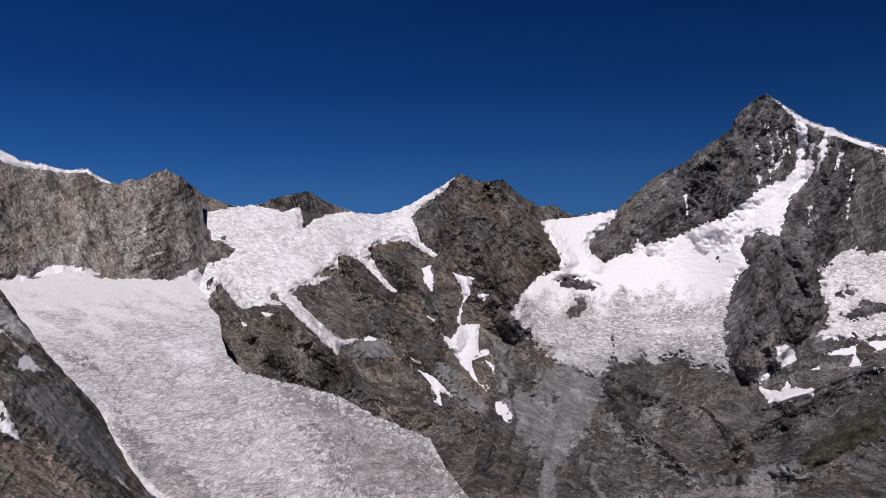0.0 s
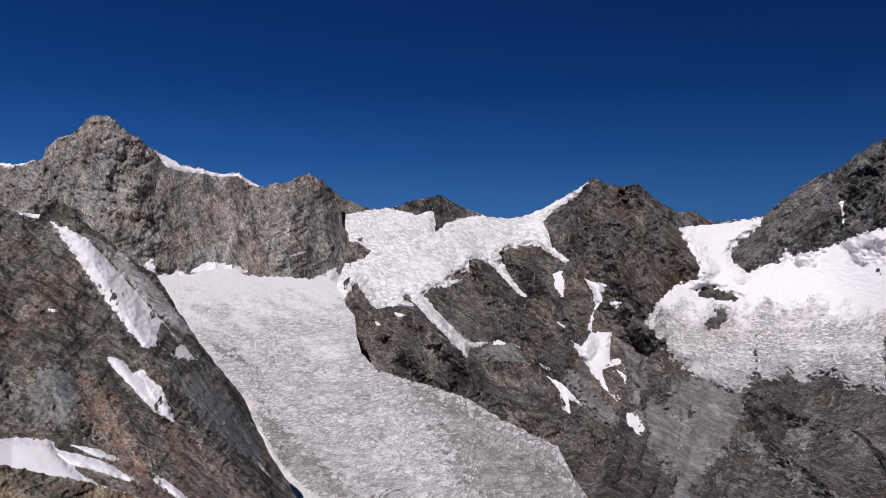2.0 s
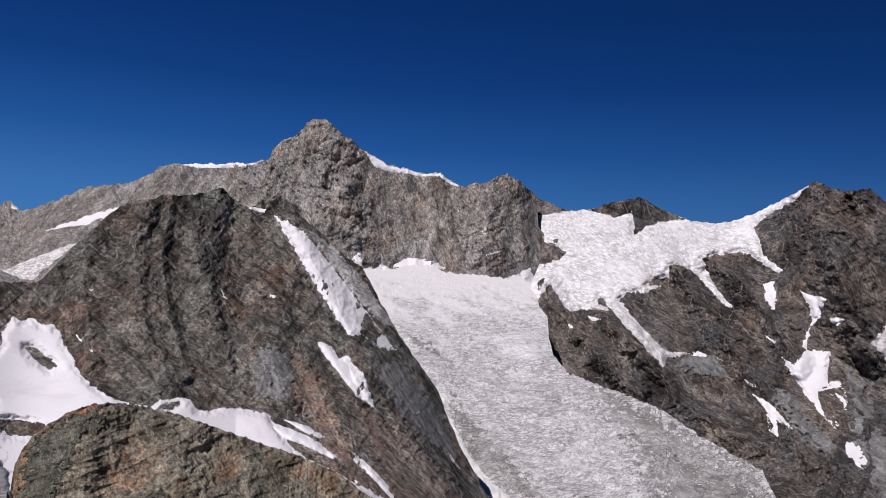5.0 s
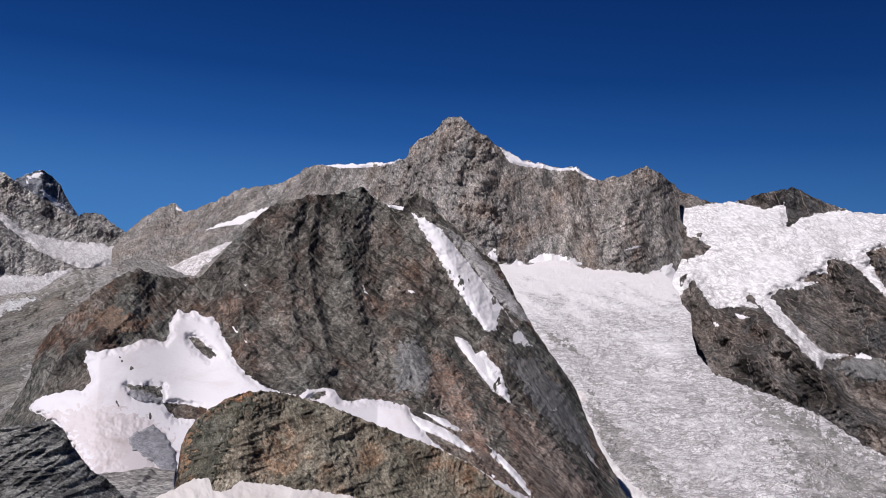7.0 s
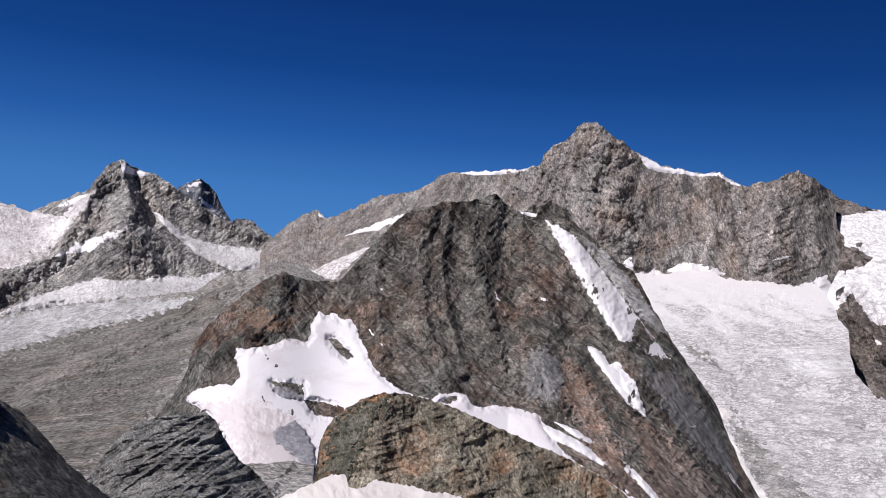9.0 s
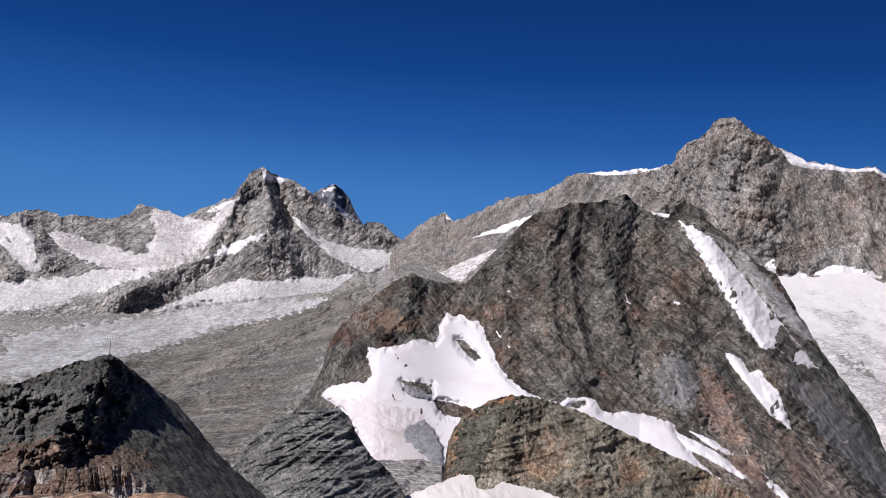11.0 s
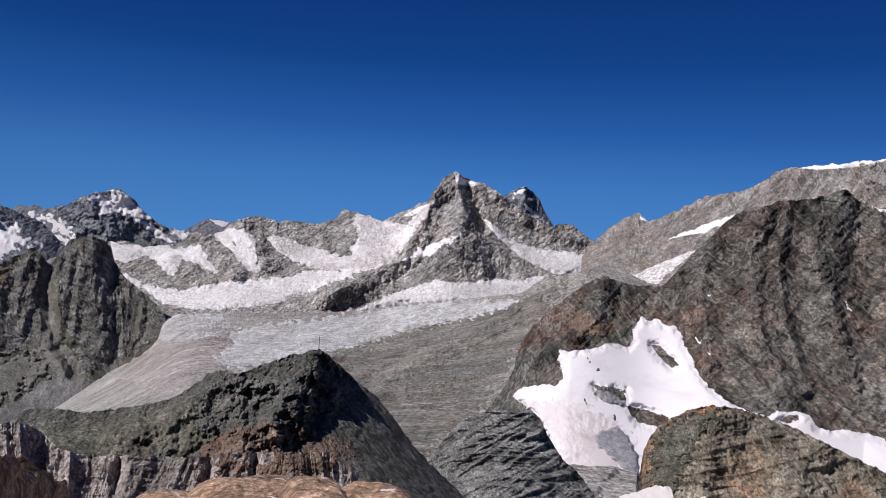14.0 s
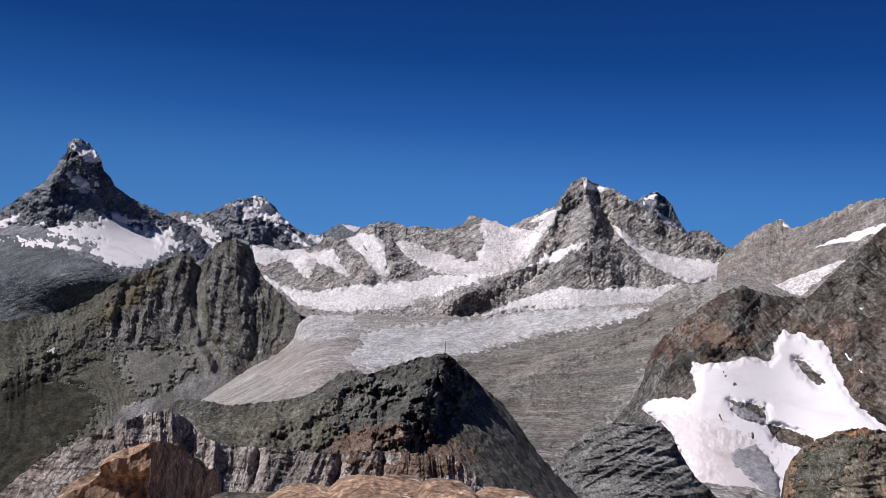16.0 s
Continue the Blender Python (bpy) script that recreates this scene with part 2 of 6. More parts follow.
M_ICE_GREY = ice("grey_glacier_ice", (0.7, 0.7, 0.72), (0.44, 0.44, 0.45), (0.22, 0.205, 0.195), 22, 0.48, 0.6, (0, 0, 150), (0.5, 1, 1), 150, 0.5, 0.6)
M_ICE_BROKEN = ice("dirty_broken_ice", (0.76, 0.75, 0.77), (0.5, 0.49, 0.51), (0.22, 0.205, 0.2), 18, 0.48, 0.9, flow=68, cracks=0.8)
M_ICEFALL = ice("icefall_ice", (0.84, 0.81, 0.825), (0.54, 0.515, 0.52), (0.28, 0.26, 0.255), 20, 0.46, 0.5, cracks=0.9, flow=68, dirt=0.5, snowline=-95, above=(0.86, 0.83, 0.855), smooth=0.5, pitted=0.6)
M_DIRTY_ICE = ice("gritty_ice", (0.66, 0.635, 0.64), (0.42, 0.405, 0.4), (0.23, 0.22, 0.2), 20, 0.5, 0.8, (0, 0, -43), (0.7, 1, 1), -43, 0.6, 0.7, pitted=0.7)
M_BLUE_ICE = ice("bare_blue_ice", (0.42, 0.42, 0.46), (0.27, 0.27, 0.3), (0.2, 0.19, 0.2), 7, 0.5, 0.4, (0, 20, 30), (1, 1, 3), 40, 0.3)
M_GNEISS = rock("grey_gneiss", (0.115, 0.104, 0.098), (0.205, 0.187, 0.177), (0.36, 0.332, 0.312), (0.26, 0.185, 0.14), 60, 0.5, turn=(0, 8, 25), cool=(0.25, 0.243, 0.238), dip=-45, shards=0.8, streak=(1, 1, 0.2))
M_ROGNON = rock("dark_gneiss", (0.018, 0.016, 0.016), (0.064, 0.055, 0.052), (0.27, 0.235, 0.212), (0.16, 0.108, 0.078), 80, 0.5, debris=0.12, turn=(0, -15, 8), cool=(0.085, 0.085, 0.088), dip=-42, lines_on=0.55)
M_WEISS = rock("slate_grey_gneiss", (0.0189, 0.0181, 0.0189), (0.0671, 0.0636, 0.0636), (0.232, 0.219, 0.213), (0.129, 0.0929, 0.0774), 90, 0.4, debris=0.1, turn=(0, 10, -22), cool=(0.11, 0.112, 0.116), dip=45)
M_RIDGE = rock("brown_schist", (0.0315, 0.0279, 0.0261), (0.0945, 0.0855, 0.0774), (0.252, 0.232, 0.209), (0.162, 0.0882, 0.0594), 45, 0.6, debris=0.15, turn=(0, -12, 40), cool=(0.1, 0.108, 0.1), streak=(1, 1, 0.2), dip=-45)
M_DOME = rock("rusty_schist", (0.075, 0.063, 0.048), (0.165, 0.142, 0.11), (0.29, 0.258, 0.208), (0.24, 0.125, 0.068), 14, 0.9, (1, 1, 0.6), (0, -10, 45), 0.6, 0.15, dip=-35, shards=0.7, cool=(0.15, 0.145, 0.118))
M_SLAB = rock("banded_dark_slate", (0.065, 0.065, 0.065), (0.155, 0.154, 0.15), (0.33, 0.328, 0.318), (0.19, 0.165, 0.14), 9, 0.2, (1, 1, 0.3), (0, -20, 70), 0.7, 0.2, dip=-42, lines_on=0.4)
M_FAR = rock("far_grey_rock", (0.1, 0.096, 0.097), (0.25, 0.24, 0.236), (0.5, 0.483, 0.466), (0.33, 0.25, 0.2), 80, 0.3, turn=(0, 5, 75), dip=45)
# far dark rock, with a slate blue for distance haze put into its colour
M_HORN = rock("haze_blue_peak_rock", (0.04, 0.048, 0.068), (0.105, 0.118, 0.148), (0.25, 0.262, 0.295), (0.17, 0.165, 0.165), 60, 0.2, debris=0.15, dust=0.1, turn=(0, 0, 105), dip=50)
M_MORAINE = rock("moraine_rubble", (0.152, 0.141, 0.133), (0.247, 0.233, 0.222), (0.399, 0.382, 0.367), (0.237, 0.195, 0.163), 60, 0.4, (1, 1, 0.2), (0, 62, 72), 0.4, 0.1, dip=-55, shards=0.4, cool=(0.3, 0.295, 0.29), lines_on=0.2)
M_GREEN = rock("grassy_scree", (0.0638, 0.0629, 0.0476), (0.111, 0.11, 0.0892), (0.17, 0.167, 0.146), (0.0892, 0.085, 0.051), 50, 0.6, relief=0.3, debris=0.3, turn=(0, 10, 100), shards=0.25, veins=0.3, lines_on=0.4)
M_GRASS = rock("mountain_grass", (0.022, 0.021, 0.015), (0.038, 0.037, 0.027), (0.06, 0.058, 0.046), (0.045, 0.038, 0.026), 60, 0.4, (1, 1, 0.4), (0, 40, -30), 0.15, 0.0, 0.3, shards=0.35)
M_PYRAMID = rock("dark_block_scree", (0.036, 0.0367, 0.0338), (0.09, 0.0893, 0.0814), (0.194, 0.192, 0.176), (0.101, 0.0756, 0.054), 8, 0.25, (1, 1, 0.6), relief=0.7, debris=0.3, gully=0.1, turn=(0, 25, 80), dip=-60, lines_on=0.4)
M_CLIFF = rock("striped_limestone", (0.13, 0.115, 0.107), (0.26, 0.234, 0.222), (0.4, 0.366, 0.346), (0.24, 0.15, 0.108), 4, 0.35, (1, 1, 0.14), (0, 4, 85), 0.6, dip=4)
M_RUST = rock("rust_red_ledge", (0.055, 0.04, 0.034), (0.13, 0.09, 0.07), (0.26, 0.2, 0.155), (0.19, 0.095, 0.06), 5, 0.5, (1, 1, 0.7))
M_ORANGE = rock("ochre_slab_rock", (0.14, 0.088, 0.06), (0.275, 0.178, 0.12), (0.43, 0.31, 0.228), (0.29, 0.155, 0.09), 0.6, 0.5, (1, 1, 1), relief=0.35, debris=0.15, veins=0.3, lines_on=0.3)
M_STONY_GRASS = rock("thin_alpine_grass", (0.05, 0.049, 0.038), (0.1, 0.098, 0.078), (0.18, 0.176, 0.15), (0.12, 0.1, 0.07), 7, 0.4, (1, 1, 0.6), (0, 0, 80), 0.5, 0.2, 0.1)


def quartz(m, size):
    """White quartz spots and lichen on the summit slabs."""
    n, l = m.node_tree.nodes, m.node_tree.links
    p = n["Principled BSDF"]
    old = p.inputs["Base Color"].links[0].from_socket
    spots = ramp(n, l, noise_at(n, l, size, 3, 0.5, (1, 1, 1), (0, 0, 0), 0.5), ((0.66, (0, 0, 0)), (0.71, (0.9, 0.9, 0.9))))
    l.new(mix(n, l, spots, old, (0.72, 0.66, 0.58)), p.inputs["Base Color"])
    return m


quartz(M_ORANGE, 0.16)
M_STONES = rock("grey_loose_stones", (0.05, 0.05, 0.047), (0.11, 0.108, 0.1), (0.2, 0.195, 0.18), (0.13, 0.1, 0.07), 6, 0.2, (1, 1, 1), relief=0.7)
# summit rock with its shade painted in as a darker colour
M_BLOCK = rock("shaded_summit_rock", (0.03, 0.026, 0.022), (0.08, 0.068, 0.056), (0.16, 0.14, 0.115), (0.12, 0.08, 0.05), 0.5, 0.4, (1, 1, 2.5), relief=0.5)
M_POLE = mat("weathered_wood")[0]
M_POLE.node_tree.nodes["Principled BSDF"].inputs["Base Color"].default_value = (0.2, 0.17, 0.14, 1)
M_POLE.node_tree.nodes["Principled BSDF"].inputs["Roughness"].default_value = 0.8
M_BUTTRESS = rock("green_grey_rock", (0.051, 0.051, 0.0493), (0.128, 0.127, 0.122), (0.306, 0.299, 0.285), (0.17, 0.14, 0.106), 30, 0.35, (1, 1, 0.5), debris=0.15, turn=(0, -8, 93), dip=-30)
M_PLATEAU = ice("wind_packed_snow", (0.82, 0.8, 0.82), (0.73, 0.71, 0.73), (0.56, 0.53, 0.55), 36, 0.4, 0.12, cracks=0.6, flow=70, dirt=0.25, pitted=0.25)
M_FIRN = ice("crevassed_firn", (0.85, 0.83, 0.85), (0.77, 0.75, 0.77), (0.6, 0.56, 0.565), 26, 0.42, 0.35, cracks=0.6, flow=70, dirt=0.45, pitted=0.4)
M_SLABS = rock("ice_worn_slabs", (0.15, 0.132, 0.126), (0.29, 0.262, 0.255), (0.47, 0.44, 0.43), (0.3, 0.23, 0.2), 45, 0.3, (1, 1, 0.3), (0, 50, 90), 0.7, dip=20, lines_on=0.35)
M_LOWER = rock("rubble_and_ribs", (0.0211, 0.0194, 0.0194), (0.0686, 0.0616, 0.0598), (0.211, 0.194, 0.187), (0.123, 0.0924, 0.0792), 60, 0.6, (1, 1, 0.25), (0, -35, -15), 0.8, 0.1, cool=(0.085, 0.085, 0.089), dip=-35, lines_on=0.4)
M_RUSTY_SCREE = rock("rusty_scree", (0.06, 0.046, 0.04), (0.14, 0.108, 0.092), (0.27, 0.225, 0.2), (0.2, 0.108, 0.072), 30, 0.6, (1, 1, 0.25), (0, -30, 35), 0.4, cool=(0.13, 0.128, 0.124), dip=-15)
M_SCREE = rock("grey_scree", (0.09, 0.089, 0.091), (0.145, 0.144, 0.146), (0.25, 0.247, 0.248), (0.16, 0.135, 0.115), 40, 0.25, (1, 1, 0.2), (0, -40, -10), 0.2, 0.2, dip=-8, shards=0.45)
M_PALE_RIBS = rock("pale_ribbed_rock", (0.13, 0.12, 0.117), (0.25, 0.235, 0.23), (0.42, 0.4, 0.39), (0.26, 0.2, 0.17), 30, 0.3, (1, 1, 0.2), (0, 15, -18), 0.8, dip=10)
# the blue of the valley haze is mixed into this slope's colours
M_VALLEY = rock("haze_tinted_valley", (0.055, 0.062, 0.076), (0.1, 0.11, 0.13), (0.17, 0.183, 0.205), (0.09, 0.098, 0.092), 70, 0.4, (1, 1, 1), (0, 0, 105), 0.5, 0.2, 0.3, dip=75, lines_on=0.3)
M_BROWN_SLOPE = rock("brown_grey_rubble", (0.063, 0.0576, 0.0513), (0.14, 0.13, 0.117), (0.261, 0.246, 0.227), (0.144, 0.113, 0.0882), 60, 0.4, (1, 1, 0.2), (0, 55, 60), 0.4, 0.1, dip=-50, cool=(0.155, 0.156, 0.147), shards=0.6, lines_on=0.45)
M_TURF = rock("brown_alpine_turf", (0.07, 0.058, 0.036), (0.12, 0.102, 0.066), (0.2, 0.178, 0.125), (0.15, 0.105, 0.06), 30, 0.5, (1, 1, 0.5), (0, 10, 100), 0.4, 0.2, shards=0.5)
M_FAN = rock("pale_scree_fan", (0.126, 0.123, 0.112), (0.162, 0.158, 0.144), (0.225, 0.221, 0.205), (0.144, 0.135, 0.113), 50, 0.4, (1, 1, 0.15), (0, 0, 98), 0.15, 0.2, dip=0, shards=0.25, lines_on=0.35)
M_GROUND = rock("valley_ground", (0.05, 0.05, 0.04), (0.1, 0.1, 0.08), (0.16, 0.15, 0.13), (0.1, 0.09, 0.05), 120)


# ---- relief ----
def grad_noise(x, y, seed):
    """Smooth lattice noise, about -0.7 to 0.7."""
    xi, yi = np.floor(x).astype(np.int64), np.floor(y).astype(np.int64)
    fx, fy = x - xi, y - yi
    ux, uy = fx * fx * fx * (fx * (fx * 6 - 15) + 10), fy * fy * fy * (fy * (fy * 6 - 15) + 10)

    def corner(i, j):
        h = ((xi + i) * 374761393 + (yi + j) * 668265263 + seed * 974634777) & 0xFFFFFFFF
        h = ((h ^ (h >> 13)) * 1274126177) & 0xFFFFFFFF
        a = ((h ^ (h >> 16)) & 0xFFFF) * (2 * math.pi / 65536)
        return np.cos(a) * (fx - i) + np.sin(a) * (fy - j)

    low = corner(0, 0) * (1 - ux) + corner(1, 0) * ux
    high = corner(0, 1) * (1 - ux) + corner(1, 1) * ux
    return low * (1 - uy) + high * uy


def fbm(x, y, octaves, seed, gain=0.5):
    total, amp = np.zeros_like(x), 1.0
    for k in range(octaves):
        total += amp * grad_noise(x, y, seed + k)
        x, y, amp = x * 2.03 + 7.1, y * 2.03 + 3.7, amp * gain
    return total


def ridged(x, y, octaves, seed, gain=0.55):
    """Sharp ribs with gullies between, about 0 to 1.4."""
    total, amp, carry = np.zeros_like(x), 0.6, np.ones_like(x)
    for k in range(octaves):
        n = (1 - np.abs(grad_noise(x, y, seed + k)) * 2.0).clip(0, 1) ** 2
        total += amp * n * carry
        carry = (0.35 + 0.8 * n).clip(0, 1)
        x, y, amp = x * 2.07 + 5.3, y * 2.07 + 1.9, amp * gain
    return total


def chiselled(x, y, octaves, seed, gain=0.5):
    """Flat tilted facets that meet in sharp edges, as in broken rock; about 0 to 1."""
    total, amp, norm = np.zeros_like(x), 1.0, 0.0
    for k in range(octaves):
        xi, yi = np.floor(x).astype(np.int64), np.floor(y).astype(np.int64)
        fx, fy = x - xi, y - yi
        best = np.full(x.shape, -9.0)
        for i in (-1, 0, 1):
            for j in (-1, 0, 1):
                h = ((xi + i) * 374761393 + (yi + j) * 668265263 + (seed + k) * 974634777) & 0xFFFFFFFF
                h = ((h ^ (h >> 13)) * 1274126177) & 0xFFFFFFFF
                h = h ^ (h >> 16)
                dx = fx - i - (h & 255) / 255.0
                dy = fy - j - ((h >> 8) & 255) / 255.0
                tx, ty = ((h >> 16) & 15) / 15.0 - 0.5, ((h >> 20) & 15) / 15.0 - 0.5
                up = ((h >> 24) & 255) / 255.0 * 0.5
                best = np.maximum(best, up + 1.1 * (tx * dx + ty * dy) - 0.75 * (np.abs(dx) + np.abs(dy)))
        total += amp * (best + 0.55)
        norm += amp
        x, y, amp = x * 2.63 + 4.7, y * 2.63 + 9.1, amp * gain
    return total / norm


def step(a, b, x):
    t = ((x - a) / (b - a)).clip(0, 1)
    return t * t * (3 - 2 * t)


def place(az, el, r):
    a, e = np.radians(az), np.radians(el)
    return np.stack((-np.sin(a) * np.cos(e) * r, np.cos(a) * np.cos(e) * r, np.sin(e) * r + EYE), -1)


def lines(points):
    p = np.array(sorted(points), float)
    return lambda az: np.interp(az, p[:, 0], p[:, 1])


def const(v):
    return lambda az: np.full_like(np.asarray(az, float), v)


def inside_by(poly, az, el):
    """Signed distance in degrees to an outline; positive inside."""
    p = np.array(poly, float)
    best, odd = np.full(az.shape, 1e9), np.zeros(az.shape, bool)
    for (x0, y0), (x1, y1) in zip(p, np.roll(p, -1, 0)):
        dx, dy = x1 - x0, y1 - y0
        t = (((az - x0) * dx + (el - y0) * dy) / (dx * dx + dy * dy + 1e-12)).clip(0, 1)
        best = np.minimum(best, (az - x0 - t * dx) ** 2 + (el - y0 - t * dy) ** 2)
        if abs(dy) > 1e-12:
            odd ^= ((y0 > el) != (y1 > el)) & (az < dx * (el - y0) / dy + x0)
    return np.sqrt(best) * np.where(odd, 1, -1)


def off_line(line, az, el):
    """Distance in degrees to an open line."""
    best = np.full(az.shape, 1e9)
    for (x0, y0), (x1, y1) in zip(line[:-1], line[1:]):
        dx, dy = x1 - x0, y1 - y0
        t = (((az - x0) * dx + (el - y0) * dy) / (dx * dx + dy * dy + 1e-12)).clip(0, 1)
        best = np.minimum(best, (az - x0 - t * dx) ** 2 + (el - y0 - t * dy) ** 2)
    return np.sqrt(best)


def sheet(name, verts, shape, keep, material, label, category, kind="", smooth=True, rib=None):
    """A grid of points as one mesh, with its origin at the base."""
    rows, cols = shape
    idx = np.arange(rows * cols).reshape(rows, cols)
    quads = np.stack((idx[:-1, :-1], idx[:-1, 1:], idx[1:, 1:], idx[1:, :-1]), -1).reshape(-1, 4)
    if keep is not None:
        k = keep.reshape(rows, cols)
        quads = quads[(k[:-1, :-1] | k[:-1, 1:] | k[1:, 1:] | k[1:, :-1]).ravel()]
    used = np.unique(quads)
    remap = np.zeros(rows * cols, np.int64)
    remap[used] = np.arange(len(used))
    v = verts.reshape(-1, 3)[used]
    base = Vector((float(v[:, 0].mean()), float(v[:, 1].mean()), float(v[:, 2].min())))
    v = v - np.array(base)
    f = remap[quads]
    me = bpy.data.meshes.new(name)
    me.vertices.add(len(v))
    me.vertices.foreach_set("co", v.astype(np.float32).ravel())
    me.loops.add(f.size)
    me.loops.foreach_set("vertex_index", f.astype(np.int32).ravel())
    me.polygons.add(len(f))
    me.polygons.foreach_set("loop_start", np.arange(0, f.size, 4, dtype=np.int32))
    me.update(calc_edges=True)
    me.polygons.foreach_set("use_smooth", np.full(len(f), smooth))
    if rib is not None:
        me.attributes.new("rib", "FLOAT", "POINT").data.foreach_set("value", rib.ravel()[used].astype(np.float32))
    me.materials.append(material)
    ob = new(name, me)
    ob.location = base
    return tagged(ob, label, category, "", kind)


class Slope:
    """A mountainside as seen from the summit: a crest and a foot, each a bearing and an angle of height, with their distances,
    and the relief of the rock between them."""

    def __init__(self, crest, crest_r, foot, foot_r, curve=0.8, relief=20.0, width=120.0, tall=2.2, lean=0.0, jag=0.16, seed=1, octaves=7, bulges=(), bed=0.3, dip=0.5, spurs=(), cut=1.5, cut_width=None, cut_tall=4.0):
        self.crest0, self.crest_r, self.foot, self.foot_r = lines(crest), crest_r, foot, foot_r
        self.curve, self.relief, self.width, self.tall, self.lean, self.jag = curve, relief, width, tall, lean, jag
        self.seed, self.octaves, self.bulges, self.bed, self.dip, self.spurs = seed, octaves, bulges, bed, dip, spurs
        self.cut, self.cut_width, self.cut_tall = cut, cut_width or width * 0.75, cut_tall
        self.az0, self.az1 = min(crest)[0], max(crest)[0]
        mid = np.array([(self.az0 + self.az1) / 2])
        self.ref = float(0.5 * self.crest_r(mid)[0] + 0.5 * self.foot_r(mid)[0])
        # the broad lie of the slope follows a calmer line than the jagged crest
        g = np.linspace(self.az0 - 12, self.az1 + 12, 600)
        k = np.exp(-0.5 * (np.arange(-60, 61) * (g[1] - g[0]) / 1.6) ** 2)
        c = np.convolve(np.pad(self.crest0(g), 60, mode="edge"), k / k.sum(), "valid")
        self.calm = lambda az: np.interp(az, g, c)

    def crest(self, az):
        a = np.asarray(az, float)
        return self.crest0(a) + self.jag * (fbm(a * 1.9, a * 0 + self.seed, 6, self.seed + 40, 0.66))

    def base(self, az, el):
        f, c = self.foot(az), self.calm(az)
        v = ((el - f) / np.maximum(c - f, 0.3)).clip(0, 1.5)
        r = self.foot_r(az) + (self.crest_r(az) - self.foot_r(az)) * v ** self.curve
        for a, e, wa, we, d in self.bulges:
            r = r - d * np.exp(-((az - a) / wa) ** 2 - ((el - e) / we) ** 2)
        # ribs stand out from the face, gullies (minus) cut into it
        if self.spurs:
            wob = 0.4 * fbm(az * 0.7, el * 0.7, 4, self.seed + 90, 0.6)
        for d, wide, *line in self.spurs:
            r = r - 0.75 * d * (1 - (off_line(line, az, el) + wob * wide).clip(0, None) / wide).clip(0, 1)
        return r

    def rough(self, az, el):
        s, h = np.radians(az) * self.ref, np.radians(el) * self.ref
        w = self.width
        # the fall lines lean and bend from one part of the face to the next
        bend = 0.55 * fbm(s / (5 * w) + 3.3, h / (8 * w) + 1.7, 2, self.seed + 50)
        x = (s + (self.lean + bend) * h) / w
        y = h / (w * self.tall)
        wx, wy = fbm(x * 0.8 + 11, y * 1.6, 3, self.seed + 60), fbm(x * 0.8, y * 1.6 + 23, 3, self.seed + 70)
        a = ridged(x + 0.3 * wx, 0.6 * y + 0.3 * wy, self.octaves, self.seed, 0.52)
        b = fbm(s / w * 2.3 + wy, h / w * 2.3 + wx, self.octaves - 1, self.seed + 20, 0.56)
        # tilted beds: narrow across, long along the dip
        u, q = s * math.cos(self.dip) + h * math.sin(self.dip), h * math.cos(self.dip) - s * math.sin(self.dip)
        c = ridged(u / w * 0.7 + 0.3 * wx, q / w * 4.5 + 0.3 * wy, 4, self.seed + 33, 0.45)
        self.rib = a
        # broken facets, drawn out down the slope, and a second set along the beds
        k = self.cut_width
        e = chiselled(x * w / k + 0.25 * wx, h / (k * self.cut_tall) + 0.25 * wy, 4, self.seed + 7, 0.5)
        e2 = chiselled(u / (k * 1.5) + 0.2 * wy, q / (k * 0.45) + 0.2 * wx, 3, self.seed + 17, 0.5)
        return self.relief * (0.8 * (0.55 - a) - 0.1 * b + self.bed * (0.5 - c) + self.cut * (0.75 * (0.5 - e) + 0.4 * (0.5 - e2)))

    def radius(self, az, el):
        return self.base(az, el) + self.rough(az, el)

    def build(self, name, material, label, category="mountain", grain=0.075, kind="", az0=None, az1=None, smooth=False, even=False, low=-21.5):
        az0, az1 = self.az0 if az0 is None else az0, self.az1 if az1 is None else az1
        cols = int((az1 - az0) / grain) + 2
        a = np.linspace(az0, az1, cols)
        c, f = self.crest(a), self.foot(a)
        f = np.minimum(np.maximum(f, low), c - 0.5)
        rows = int((c - f).max() / grain) + 2
        v = np.linspace(0, 1, rows)[:, None]
        el = f + (c - f) * v
        if even:
            el = f.min() + (c.max() - f.min()) * v + 0 * c
            over = el > c + 2 * grain
            el = np.minimum(el, c)
        az = np.broadcast_to(a, el.shape)
        front = place(az, el, self.radius(az, el))
        rib = np.concatenate((self.rib[:1], self.rib, *[self.rib[-1:]] * 5))
        top = front[-1]
        out = top / np.linalg.norm(top[:, :2], axis=1)[:, None]
        depth = 0.05 * self.crest_r(a)[:, None]
        back = []
        for k in (0.15, 0.6, 1.5, 3.0, 5.0):
            p = top + out * depth * k
            p[:, 2] = top[:, 2] - 0.55 * depth[:, 0] * k - np.abs(out[:, 2]) * depth[:, 0] * k
            back.append(p)
        # the toe runs on down into the ground
        toe = front[0] - out * depth * 0.3
        toe[:, 2] = front[0][:, 2] - depth[:, 0] * 2
        allv = np.concatenate((toe[None], front, np.array(back)))
        keep = None
        if even:
            keep = np.ones(allv.shape[:2], bool)
            keep[1:-5] = ~over
        return sheet(name, allv, allv.shape[:2], keep, material, label, category, kind, smooth, rib)

